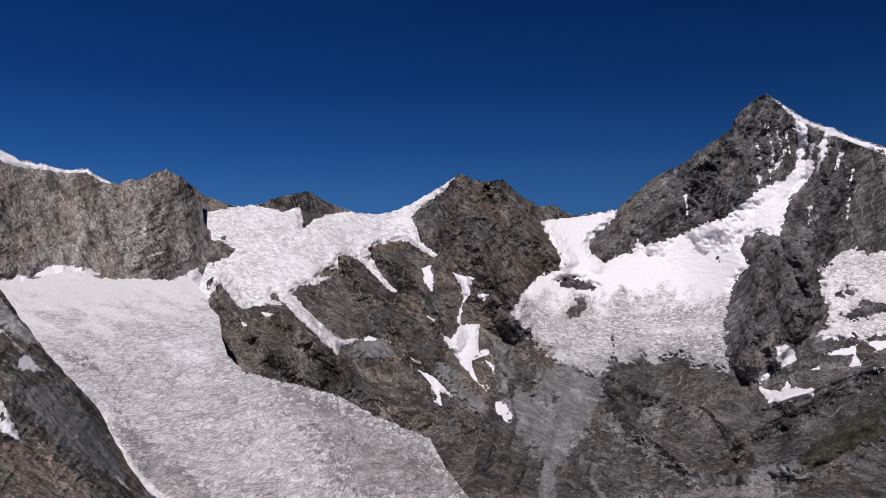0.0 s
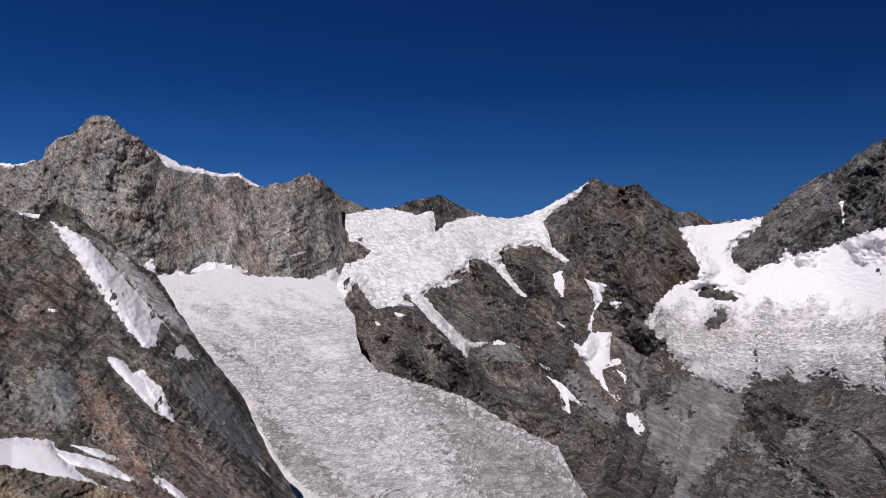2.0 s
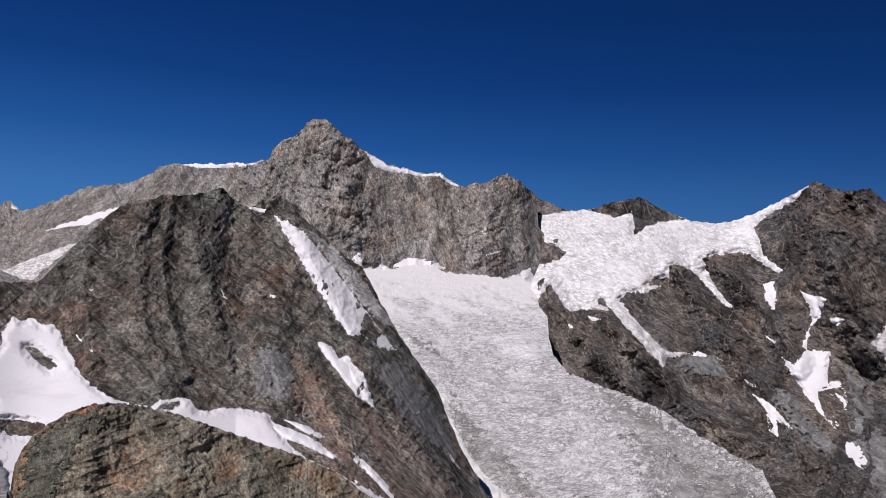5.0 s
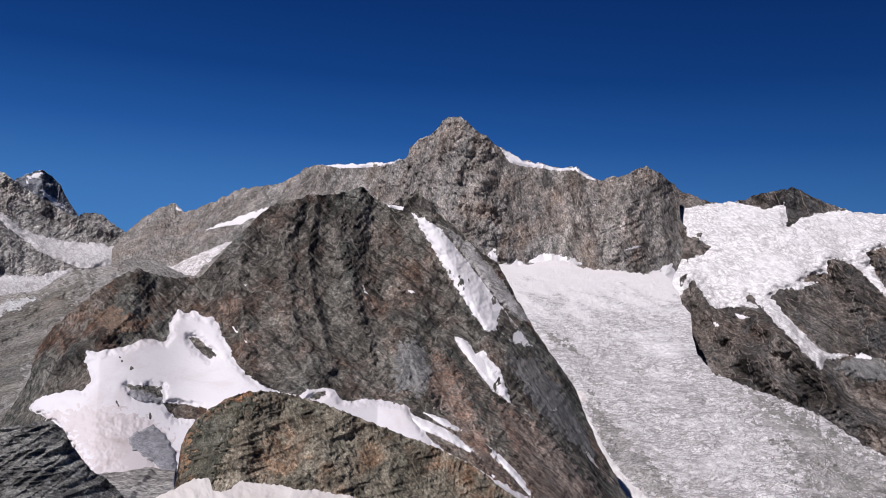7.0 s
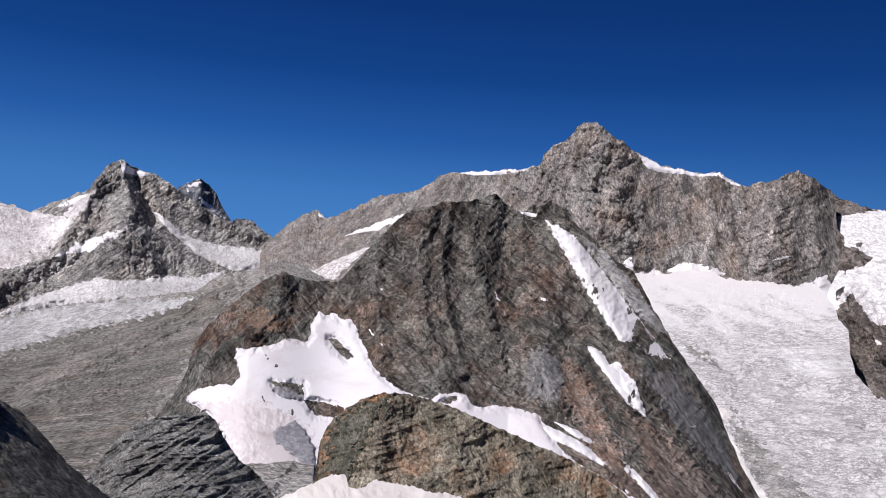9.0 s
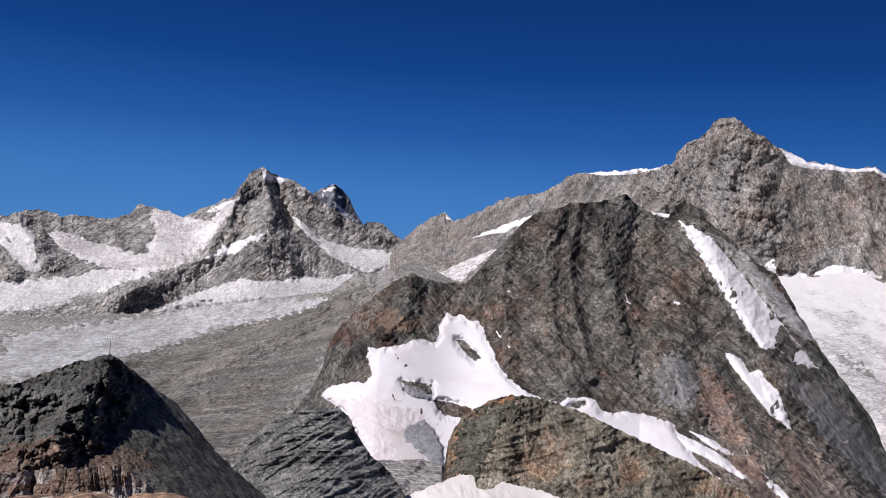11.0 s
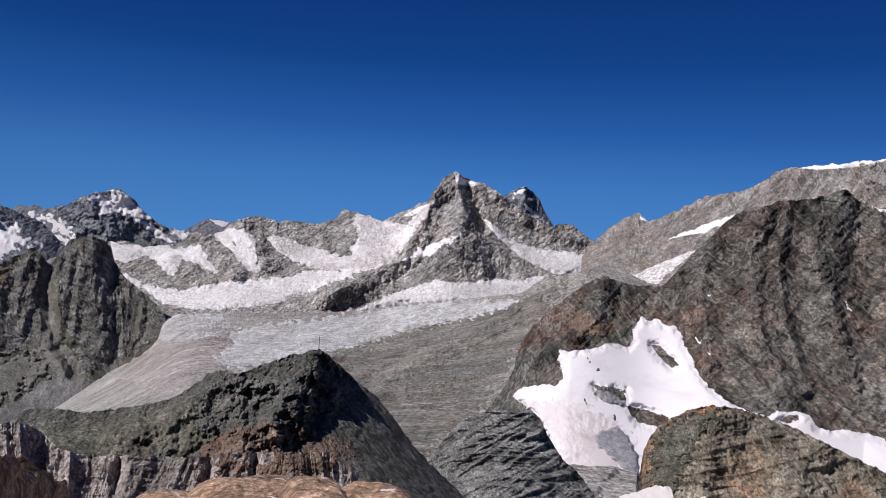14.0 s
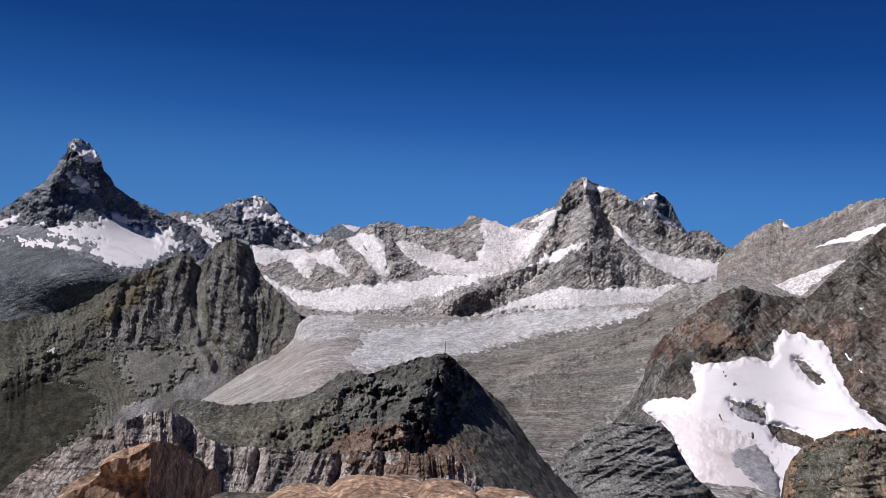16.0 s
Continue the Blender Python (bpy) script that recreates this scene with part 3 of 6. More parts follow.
    def drape(self, name, outline, material, label, category="snowfield", holes=(), grain=0.07, ragged=0.12, thick=1.2, soft=0.5, lumps=0.0, lump_size=25.0, kind="", seed=5, on=None, fill=1.0, smooth=True, bias=None):
        """Snow or ice that fills and smooths the relief inside an outline, and thins out to its rim."""
        fill, rim, soft = (min(fill, 0.82), 0.07, max(soft, 0.3)) if name == "snow_patch" else (fill, 0.15, soft)
        bias = bias if bias is not None else 0.26 if name == "snow_patch" else 0.5
        p = np.array(outline)
        (a0, e0), (a1, e1) = p.min(0) - 0.3, p.max(0) + 0.3
        a = np.linspace(a0, a1, int((a1 - a0) / grain) + 2)
        e = np.linspace(e0, e1, int((e1 - e0) / grain) + 2)
        az, el = np.meshgrid(a, e)
        top = self.crest(az)
        over = el > top
        el = np.minimum(el, top + 0.02)
        d = inside_by(outline, az, el)
        for hole in holes:
            d = np.minimum(d, -inside_by(hole, az, el))
        d = d + 1.25 * ragged * fbm(az * 2.2, el * 2.8, 6, seed, 0.62)
        base = self.base(az, el)
        rough = self.rough(az, el)
        w = step(0.0, soft, d)
        scale = base * math.pi / 180
        r = base + rough * (1 - w * fill) - w * max(fill, 0) * self.relief * bias - np.where(d > 0, (d * scale * rim).clip(0, thick), d * scale * 0.7)
        if lumps:
            s, h = np.radians(az) * base, np.radians(el) * base
            r = r - lumps * w * (ridged(s / lump_size, h / lump_size * 2.2, 5, seed + 9) - 0.5)
        ob = sheet(name, place(az, el, r), az.shape, d > -0.12, material, label, category if on is None else "", kind, smooth, self.rib)
        if on is not None:
            ob.parent = on
            ob.location = ob.location - on.location
        return ob


def fan(az0, az1, crest, bottom, count, spread, depth, wide, seed):
    """Wandering ribs and gullies that run down a face from its crest, for the spurs of a Slope."""
    dice, out = random.Random(seed), []
    for k in range(count):
        a = az0 + (az1 - az0) * (k + dice.uniform(0.1, 0.9)) / count
        top = float(crest(a)) - dice.uniform(0.0, 0.35) * (float(crest(a)) - bottom)
        end = bottom + dice.uniform(0.0, 0.4) * (top - bottom)
        lean = spread * dice.uniform(0.4, 1.3)
        line, n = [], 4
        for i in range(n + 1):
            q = i / n
            line.append((a + lean * q * (top - end) + dice.uniform(-0.12, 0.12) * (i > 0), top + (end - top) * q))
        sign = 1 if dice.random() < 0.62 else -0.6
        out.append((sign * depth * dice.uniform(0.4, 1.2), wide * dice.uniform(0.6, 1.4), *line))
    return tuple(out)


def floor_r(el):
    """The main glacier's gently falling surface."""
    return 500.0 / (0.248 - np.sin(np.radians(el)))


# ---- ground far below ----
g = np.linspace(0, 2 * math.pi, 97)
gr = np.array([1.0, 600, 1200, 2000, 3000, 4000, 4900])
ga, gg = np.meshgrid(g, gr)
gz = -1500 + 60 * fbm(np.cos(ga) * gg / 700, np.sin(ga) * gg / 700, 4, 77)
sheet("ground", np.stack((gg * np.cos(ga), gg * np.sin(ga), gz), -1), ga.shape, None, M_GROUND, "deep valley ground far below the peaks", "ground", "structure")

# ---- far peaks ----
dent = Slope(((60.79, 0.86), (61.83, 2.37), (62.62, 3.49), (62.99, 4.31), (63.51, 4.87), (64.18, 5.25), (64.66, 5.11), (65.45, 4.69), (66.23, 4.06), (66.57, 3.02), (67.26, 0.85)), const(3750), const(-1.0), const(3450), relief=9, width=60, tall=2.4, seed=3, cut=0.8, spurs=((60, 0.8, *((64.18, 5.25), (64.15, 3.58), (63.44, 1.94))),))
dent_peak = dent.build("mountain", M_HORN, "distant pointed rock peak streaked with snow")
dent.drape("snow_patch", ((65.34, 4.28), (64.65, 4.98), (64.26, 5.21), (64.01, 5.09), (64.3, 4.58), (64.63, 4.73), (65.01, 4.29)), M_SNOW_FAR, "", on=dent_peak, ragged=0.25, soft=0.2)
dent.drape("snow_patch", ((64.61, 4.31), (63.97, 3.92), (63.25, 3.29), (61.99, 2.36), (62.89, 2.68), (63.81, 3.34)), M_SNOW_FAR, "", on=dent_peak, ragged=0.25, soft=0.2)

horn = Slope(((96.17, -2.34), (98.74, 0.41), (99.93, 0.82), (100.73, 1.17), (102.66, 1.94), (103.24, 2.29), (104.01, 2.82), (104.88, 3.92), (105.02, 4.5), (105.34, 4.98), (105.88, 5.58), (106.46, 5.86), (106.94, 5.76), (107.21, 5.53), (107.24, 4.91), (107.65, 4.21), (107.95, 3.59), (108.42, 2.77), (109.69, 1.69), (110.93, 0.56), (113.91, -1.8), (116.68, -4.41), (120.05, -6.49)), const(3850), const(-9.0), const(2850), curve=0.85, relief=8, width=80, tall=2.6, seed=5, cut=0.8, bulges=((103.8, -3.56, 8, 2.2, 330),),
             spurs=((160, 2.0, (106.86, 5.6), (107.0, 4.34), (107.77, 3.2), (108.44, 2.2), (108.8, 1.4)), (90, 1.6, *((105.11, 4.69), (103.82, 2.64), (100.69, 0.68), (99.02, -1.26)))))
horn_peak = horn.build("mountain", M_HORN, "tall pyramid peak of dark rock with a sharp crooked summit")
horn.drape("glacier", ((108.57, -0.39), (107.22, -0.14), (105.29, 0.13), (104.61, 0.69), (103.9, 1.03), (102.95, 0.58), (101.45, 0.54), (100.27, 0.09), (99.84, -0.7), (98.63, -1.24), (100.18, -1.34), (100.53, -1.97), (102.36, -2.89), (103.85, -2.77), (104.97, -2.23), (105.39, -1.27), (106.81, -1.05), (107.69, -0.83)), M_SNOW_FAR, "bright snow terrace under a pyramid peak", "glacier", ragged=0.6, holes=(((106.11, -1.12), (104.85, -1.23), (105.19, -1.65)), ((102.76, 0.44), (101.25, 0.39), (101.42, 0.13), (102.55, 0.13))))
horn.drape("snow_patch", ((107.01, 5.17), (106.53, 5.85), (105.5, 5.27), (105.08, 4.3), (105.73, 4.31), (106.46, 4.73)), M_SNOW_FAR, "", on=horn_peak, ragged=0.45, soft=0.25)
horn.drape("snow_patch", ((110.9, -0.04), (109.69, 0.51), (109.92, -0.11), (110.71, -0.55), (112.1, -1.32)), M_SNOW_FAR, "", on=horn_peak, ragged=0.3, soft=0.2)
horn.drape("snow_patch", ((110.34, -1.2), (108.18, -1.25), (106.44, -1.41), (105.71, -1.88), (107.8, -1.81), (109.49, -1.72)), M_SNOW_FAR, "", on=horn_peak, ragged=0.5, soft=0.3)
horn.drape("snow_patch", ((115.29, -3.66), (112.66, -2.46), (110.83, -1.23), (110.49, -1.59), (112.61, -3.19), (114.96, -4.37)), M_SNOW_FAR, "", on=horn_peak, ragged=0.5, soft=0.3)
horn.drape("snow_patch", ((107.1, 3.69), (106.03, 3.41), (105.27, 2.7), (105.95, 2.04), (106.68, 2.56)), M_SNOW_FAR, "", on=horn_peak, ragged=0.9, soft=0.3)

herens = Slope(((84.51, 0.13), (86.32, 1.22), (88.06, 1.36), (88.88, 0.78), (89.7, 0.29), (90.99, 0.63), (91.65, 1.02), (92.31, 1.53), (93.21, 2.52), (93.65, 2.83), (94.07, 3.05), (94.68, 2.83), (95.28, 2.69), (96.47, 2.26), (96.85, 1.98), (97.23, 1.69), (98.02, 1.47), (98.59, 1.25), (99.2, 1.54), (99.66, 1.33), (100.17, 1.46), (100.71, 0.88), (103.93, -1.57)), const(4250), const(-5.0), const(3500), relief=5, width=70, tall=2.4, seed=8, cut=0.8, jag=0.16,
               spurs=((160, 1.8, *((96.27, 2.36), (95.58, 1.07), (94.66, -0.56))), (120, 1.3, *((94.07, 3.05), (92.31, 1.53), (90.09, -0.25)))))
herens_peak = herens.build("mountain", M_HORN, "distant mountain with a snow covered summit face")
herens.drape("snow_patch", ((96.47, 2.22), (95.87, 2.43), (95.2, 2.7), (94.07, 3.05), (93.2, 2.44), (92.32, 1.61), (91.65, 1.02), (92.06, 0.9), (93.12, 1.17), (94.37, 1.37), (95.25, 1.01), (95.43, 1.84), (96.05, 2.04)), M_SNOW_FAR, "steep snow face", on=herens_peak, ragged=0.35, soft=0.25)
herens.drape("snow_patch", ((92.91, 1.05), (91.85, 0.83), (90.52, -0.06), (89.62, -0.87), (90.7, -0.51), (92, 0.05)), M_SNOW_FAR, "", on=herens_peak, ragged=0.4, soft=0.25)
herens.drape("snow_patch", ((99.55, 0.97), (98.38, 0.94), (97.16, 0.53), (96.45, -1.1), (97.25, -1.15), (97.93, 0.06)), M_SNOW_FAR, "", on=herens_peak, ragged=0.6, soft=0.25)
herens.drape("snow_patch", ((90.35, 0.59), (89.06, 0.25), (88.39, -0.13), (88.98, -0.82), (89.86, -0.45)), M_SNOW_FAR, "", on=herens_peak, ragged=0.3, soft=0.25)
herens.drape("snow_patch", ((87.85, 1.42), (86.32, 1.18), (86.73, 0.76), (87.61, 1.13)), M_SNOW_FAR, "", on=herens_peak, ragged=0.1, soft=0.15)

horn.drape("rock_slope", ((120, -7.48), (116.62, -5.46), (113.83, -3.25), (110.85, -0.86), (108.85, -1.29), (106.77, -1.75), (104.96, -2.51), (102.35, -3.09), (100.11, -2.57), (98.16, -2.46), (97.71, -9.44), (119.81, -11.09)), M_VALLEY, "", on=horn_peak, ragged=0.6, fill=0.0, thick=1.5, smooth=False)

# ---- the horned peak over its glaciers ----
gabel = Slope(((56.94, 0.3), (58.5, 1.21), (59.1, 1.58), (59.7, 1.96), (60.31, 2.46), (60.9, 2.59), (61.49, 2.55), (62.06, 2.23), (62.67, 2.49), (63.31, 2.99), (64.14, 3.37), (64.98, 3.87), (65.62, 4.26), (66.28, 4.82), (66.7, 5.01), (67.35, 5.32), (68.84, 5.67), (69.5, 6.15), (69.79, 6.01), (70.12, 5.91), (70.53, 5.59), (70.91, 4.92), (71.22, 4.48), (71.48, 3.86), (72.31, 3.46), (72.93, 3.08), (73.77, 2.77), (74.39, 2.29), (75.02, 1.95), (75.91, 2.28), (76.8, 2.49), (77.24, 2.54), (77.78, 2.77), (78.04, 2.67), (78.52, 2.07), (79.37, 1.62), (80.23, 1.47), (81.12, 1.59), (82.21, 1.6), (82.86, 1.47), (83.53, 1.68), (84.19, 1.77), (84.84, 1.72), (85.69, 1.49), (86.32, 1.09), (86.92, 0.4), (87.98, 0.15), (88.64, 0.37), (89.06, 0.25), (89.65, -0.48), (92.14, -1.03), (93.42, -0.56), (95.65, -1.05), (98.94, -2.5)), const(2950), const(-8.0), const(2150), curve=0.8, relief=13, width=75, tall=2.4, seed=12,
              bulges=((69.77, 0.68, 2.4, 3.5, 90), (76.85, -3.29, 3.5, 1.3, 90)),
              spurs=((55, 1.4, *((69.71, 6.05), (68.92, 3.75), (68.96, 1.17), (67.15, -0.85))), (-90, 0.7, *((68.73, 5.25), (68.22, 4), (67.14, 2.14))), (90, 1.2, *((70.89, 4.71), (72.17, 1.39), (73.52, -1.09), (76.47, -2.39), (79.4, -4.34))), (70, 1.0, *((85.69, 1.49), (84.95, 0.1), (83.53, -1.55))), (60, 0.9, *((88.4, 0.08), (87.02, -1.35), (85.64, -2.56))), (50, 0.8, *((90.39, -1.99), (87.76, -3.13))), (50, 0.8, *((66.27, 4.74), (63.29, 2.79), (60.04, 1.32)))))
gabel_peak = gabel.build("mountain", M_FAR, "grey rock peak with a twin summit above white glaciers", low=-6.4)
gabel.drape("glacier", ((77.3, 2.15), (76.89, 2.48), (76.28, 2.61), (74.81, 2), (74.16, 2.05), (73.28, 1.84), (72.67, 2.4), (72.29, 3.12), (71.25, 3.7), (71.42, 2.95), (72, 2.05), (72.79, 0.92), (73.37, 0.01), (73.75, -0.89), (75.21, -1.64), (76.93, -2.07), (78.9, -2.12), (80.45, -1.87), (81.79, -1.35), (82.93, -0.73), (83.51, 0.11), (83.14, 0.48), (81.9, 0.22), (80.78, -0.14), (79.23, -0.48), (77.89, -0.82), (77.1, -0.77), (77.4, -0.27), (76.76, 0.65), (77.17, 1.5)), M_ICE_HANG, "broken white icefall below a saddle", "glacier", lumps=4, ragged=0.2)
gabel.drape("glacier", ((94.33, -2.45), (93.27, -2.94), (91.97, -3.59), (90.7, -3.82), (89.41, -3.96), (87.74, -3.47), (86.03, -3.15), (83.44, -2.86), (81.71, -2.61), (80.86, -2.16), (79.13, -1.96), (77.29, -1.92), (76.91, -2.33), (79.05, -3.09), (79.89, -3.58), (81.6, -4.26), (83.3, -4.94), (85.46, -5.16), (86.75, -5.32), (89.33, -5.28), (90.62, -5.01), (91.72, -4.21), (92.81, -3.63)), M_FIRN, "wide white glacier shelf", "glacier", ragged=0.2)
gabel.drape("glacier", ((95, -1.64), (94.24, -0.74), (92.99, -0.87), (91.55, -0.43), (90.04, -0.94), (88.36, -0.57), (87.63, -1.82), (86.71, -2.72), (87.8, -2.48), (88.7, -1.89), (89.56, -1.77), (89.99, -2.92), (90.55, -2.86), (91.24, -2.05), (92.11, -1.59), (93.32, -2.17)), M_FIRN, "rounded snow shelf between rock steps", "glacier", ragged=0.2)
gabel.drape("glacier", ((87.91, 0.42), (86.3, 0.79), (85.21, 0.74), (84.28, -0.07), (84.46, -0.74), (83.82, -2.36), (84.78, -2.42), (85.71, -1.48), (86.18, -0.86), (87.09, -0.26)), M_FIRN, "hanging tongue of white snow", "glacier", ragged=0.15)
gabel.drape("snow_patch", ((69.71, 6.05), (69.46, 6.15), (69.05, 5.66), (67.22, 5.28), (68.38, 5.06), (69.44, 5.21)), M_SNOW, "", on=gabel_peak, ragged=0.03, soft=0.1)
gabel.drape("snow_patch", ((73.27, -0.94), (72.28, -0.13), (71.05, 0.6), (68.89, 1.39), (69.35, 0.71), (70.38, 0.21), (71.18, -0.54), (72.25, -0.7)), M_SNOW, "", on=gabel_peak, ragged=0.25)
gabel.drape("snow_patch", ((73.53, 2.39), (72.3, 3.33), (71.25, 3.7), (71.44, 3.34), (72.68, 2.57)), M_SNOW, "", on=gabel_peak, ragged=0.1, soft=0.2)
gabel.drape("glacier", ((67.38, 2.64), (66.75, 2.5), (66.09, 1.99), (65.01, 1.08), (63.76, 0.74), (62.35, 0.54), (60.38, 0.47), (57.67, 0.05), (59.13, -0.88), (60.65, -1.33), (61.64, -1.28), (63.06, -0.76), (64.11, -0.21), (64.96, 0.37), (66.26, 1.43), (66.84, 2.07)), M_FIRN, "snow covered glacier in a high bowl", "glacier", ragged=0.15)
gabel.drape("glacier", ((76.73, -5.02), (75.47, -4.28), (73.79, -3.41), (72.1, -2.85), (70.43, -2.21), (69.14, -2.46), (67.89, -2.27), (66.24, -1.98), (64.2, -1.9), (62.03, -1.31), (63.11, -3.15), (64.91, -3.56), (67.79, -3.8), (72.02, -4.14)), M_FIRN, "white snow band at a glacier head", "glacier", ragged=0.15)

# ---- the moraine slope and the grey glacier tongue ----
moraine = Slope(((54.64, -1.51), (56.89, -0.5), (58.03, -0.34), (58.76, -0.64), (59.51, -1.03), (60.27, -1.17), (60.84, -1.34), (61.82, -1.5), (62.4, -1.76), (63.16, -2.32), (64.13, -2.95), (66.57, -3.36), (72.02, -4.14), (76.29, -5.07), (79.79, -5.14), (83.26, -5.46), (86.74, -5.49), (89.3, -5.71), (90.54, -6.11), (90.87, -7.57), (92.05, -8.8), (93.65, -9.68), (95.61, -10.83), (98.29, -12.65), (101.27, -14.17)), lines(((50, 1900), (63, 1900), (75, 2150), (98, 2100))), const(-19.0), const(420), curve=1.5, relief=9, width=70, tall=0.6, lean=1.2, bed=0.25, dip=-0.38, cut=1.3, cut_tall=1.6, seed=15,
                spurs=((45, 1.2, *((58.76, -0.64), (62.91, -3.05), (68.42, -6.92), (74.18, -10.39))), (30, 0.8, *((63.71, -9.35), (69.48, -9.97), (72.4, -11.08))), (25, 0.9, *((64.62, -7.8), (69.93, -9.59))),
                       *(((14, -9, 11)[k % 3], 0.3 + 0.06 * (k % 4), (59.5 + 1.1 * k, -2.0 - 0.32 * k), (64.0 + 1.3 * k, -4.9 - 0.36 * k), (69.5 + 1.4 * k, -8.2 - 0.42 * k)) for k in range(13))))
moraine_ob = moraine.build("moraine_slope", M_MORAINE, "brown and grey rubble slope scored by old ice", "slope")
moraine.drape("rubble", ((83.71, -9.85), (79.24, -8.33), (76.19, -7.11), (71.2, -5.56), (65.77, -3.61), (60.34, -1.27), (61.75, -4.7), (63.93, -8.04), (66, -12.01), (68.85, -14.22), (72.87, -17.57), (83.3, -16.37)), M_BROWN_SLOPE, "", on=moraine_ob, ragged=1.3, fill=0.0, thick=1.5, smooth=False)
moraine.drape("glacier", ((85.78, -6.9), (83.64, -6.34), (81.48, -5.99), (78.88, -5.6), (76.29, -5.12), (72.02, -4.14), (66.55, -3.57), (63.5, -3.31), (65.27, -4.31), (67.7, -5.16), (71.89, -6.03), (74.42, -7.01), (76.97, -7.84), (79.57, -8.33), (82.15, -8.92), (84.72, -9.62), (86.46, -9.49), (87.38, -8.69), (85.7, -7.97)), M_ICE_GREY, "grey glacier tongue streaked with grit", "glacier", ragged=0.5, lumps=7, thick=3)
moraine.drape("icefall", ((91.26, -6.74), (90.56, -5.86), (89.3, -5.71), (86.73, -5.66), (85.82, -6.25), (86.19, -7.13), (87.47, -7.42), (89.16, -7.71), (90.87, -7.57)), M_ICE_BROKEN, "broken grey white ice cliff at a glacier's lip", "glacier", ragged=0.25, lumps=14, lump_size=18, thick=8, bias=1.2)
moraine.drape("rock_slab", ((94.93, -8.97), (92.93, -8.07), (90.86, -7.7), (87.46, -7.54), (85.7, -7.97), (83.51, -8.27), (86.44, -9.92), (87.64, -11.23), (90.18, -11.53), (92.34, -10.55), (94.04, -9.98)), M_SLABS, "", on=moraine_ob, ragged=0.5, fill=0.1, thick=2)

# ---- grassy valley side ----
GREEN = ((88.5, -8.5), (90.3, -6.3), (90.99, -5.2), (91.47, -4.75), (93.24, -3.3), (94.1, -2.1), (94.3, -1.2), (94.66, -0.77), (95.58, -0.36), (96.3, -0.58), (96.89, -0.7), (97.62, -1.8), (98.1, -2.5), (98.75, -1.74), (99.22, -1.48), (100.52, -2.26), (101.55, -2.97), (102.91, -3.4), (105.16, -5.2), (106.87, -6.14), (110.52, -6.84), (115.06, -7.91), (119.91, -9.13))
green = Slope(GREEN, lines(((88, 2150), (94, 2420), (99, 2420), (110, 2250), (120, 2200))), const(-20.0), const(1650), curve=0.85, relief=5.5, width=46, tall=2.4, cut=1.5, seed=21,
              spurs=((36, 2.2, (102.9, -3.4), (104.5, -6.2), (106.6, -8.6)), (20, 1.4, (107.5, -7.4), (108.8, -9.3), (110.2, -10.8)), (-45, 0.6, (98.1, -2.4), (98.2, -5.0), (97.6, -7.6), (96.0, -10.0)), (30, 1.2, (95.58, -0.4), (95.3, -3.6), (94.6, -8.0)),
                     *fan(98.9, 103.6, lines(GREEN), -8.3, 12, 0.25, 15, 0.45, 212), *fan(91.4, 97.6, lines(GREEN), -8.6, 15, 0.06, 14, 0.4, 252)))
green_ob = green.build("mountain", M_GREEN, "green and grey mountainside above a valley", grain=0.065)
green.drape("rock_outcrop", ((104.85, -8.24), (103.65, -6.32), (102.2, -4.33), (100.9, -3.04), (99.13, -1.42), (98.5, -1.6), (98.62, -3.92), (98.23, -6.16), (98.34, -8.14), (99.63, -8.42), (101.04, -8.2), (101.89, -9.17), (103.23, -9.42)), M_BUTTRESS, "", on=green_ob, ragged=0.5, fill=-1.1, thick=3, smooth=False)
green.drape("brown_turf", ((104.9, -6.6), (103.6, -5.2), (102.65, -4.35), (101.58, -3.2), (99.99, -2.5), (100.56, -4.75), (101.65, -5.78), (102.78, -5.81), (103.9, -7.0)), M_TURF, "", on=green_ob, ragged=0.7, fill=0.2, thick=4)
green.drape("scree", ((103.08, -8.32), (101.51, -7.94), (100.08, -8.65), (98.22, -8.24), (97.64, -9.83), (99.44, -11.31), (101.25, -12.02), (103.17, -10.34)), M_FAN, "", on=green_ob, ragged=0.9, fill=0.95, thick=3)
green.drape("scree", ((98.08, -10.33), (96.17, -10.05), (94.16, -10.51), (90.58, -11.17), (91.57, -11.7), (94.53, -12.5), (97.95, -13.2), (101.5, -14.4), (104.5, -14.8), (102.5, -12.6), (99.66, -11.55)), M_SCREE, "", on=green_ob, ragged=0.3, fill=0.9, thick=3)
green.drape("grass", ((116.2, -10.6), (113, -10.9), (110.28, -10.9), (108.31, -10.28), (104.89, -11.03), (103.93, -12.44), (104.6, -13.9), (106.39, -15.2), (107.91, -16.8), (109.83, -18.6), (115.92, -18.6)), M_GRASS, "", on=green_ob, ragged=0.8, fill=0.2, thick=1)
green.drape("snow_patch", ((107.66, -8.79), (107.06, -8.41), (107.2, -8.94)), M_SNOW, "", on=green_ob, ragged=0.05, soft=0.1)
green.drape("snow_patch", ((101.01, -11.18), (100.31, -11.38), (100.76, -11.46)), M_SNOW, "", on=green_ob, ragged=0.05, soft=0.1)
green.drape("rock_buttress", ((98.0, -2.1), (97.6, -1.6), (96.9, -0.5), (95.58, -0.15), (94.5, -0.5), (94.0, -1.9), (93.1, -3.1), (91.3, -4.5), (90.2, -6.0), (91.1, -7.4), (92.5, -8.7), (94.1, -9.6), (95.3, -10.2), (96.3, -8.3), (97.2, -6.0), (97.8, -3.8)), M_BUTTRESS, "dark rock buttress split by gullies", on=green_ob, ragged=0.3, fill=-1.2, thick=2, smooth=False)
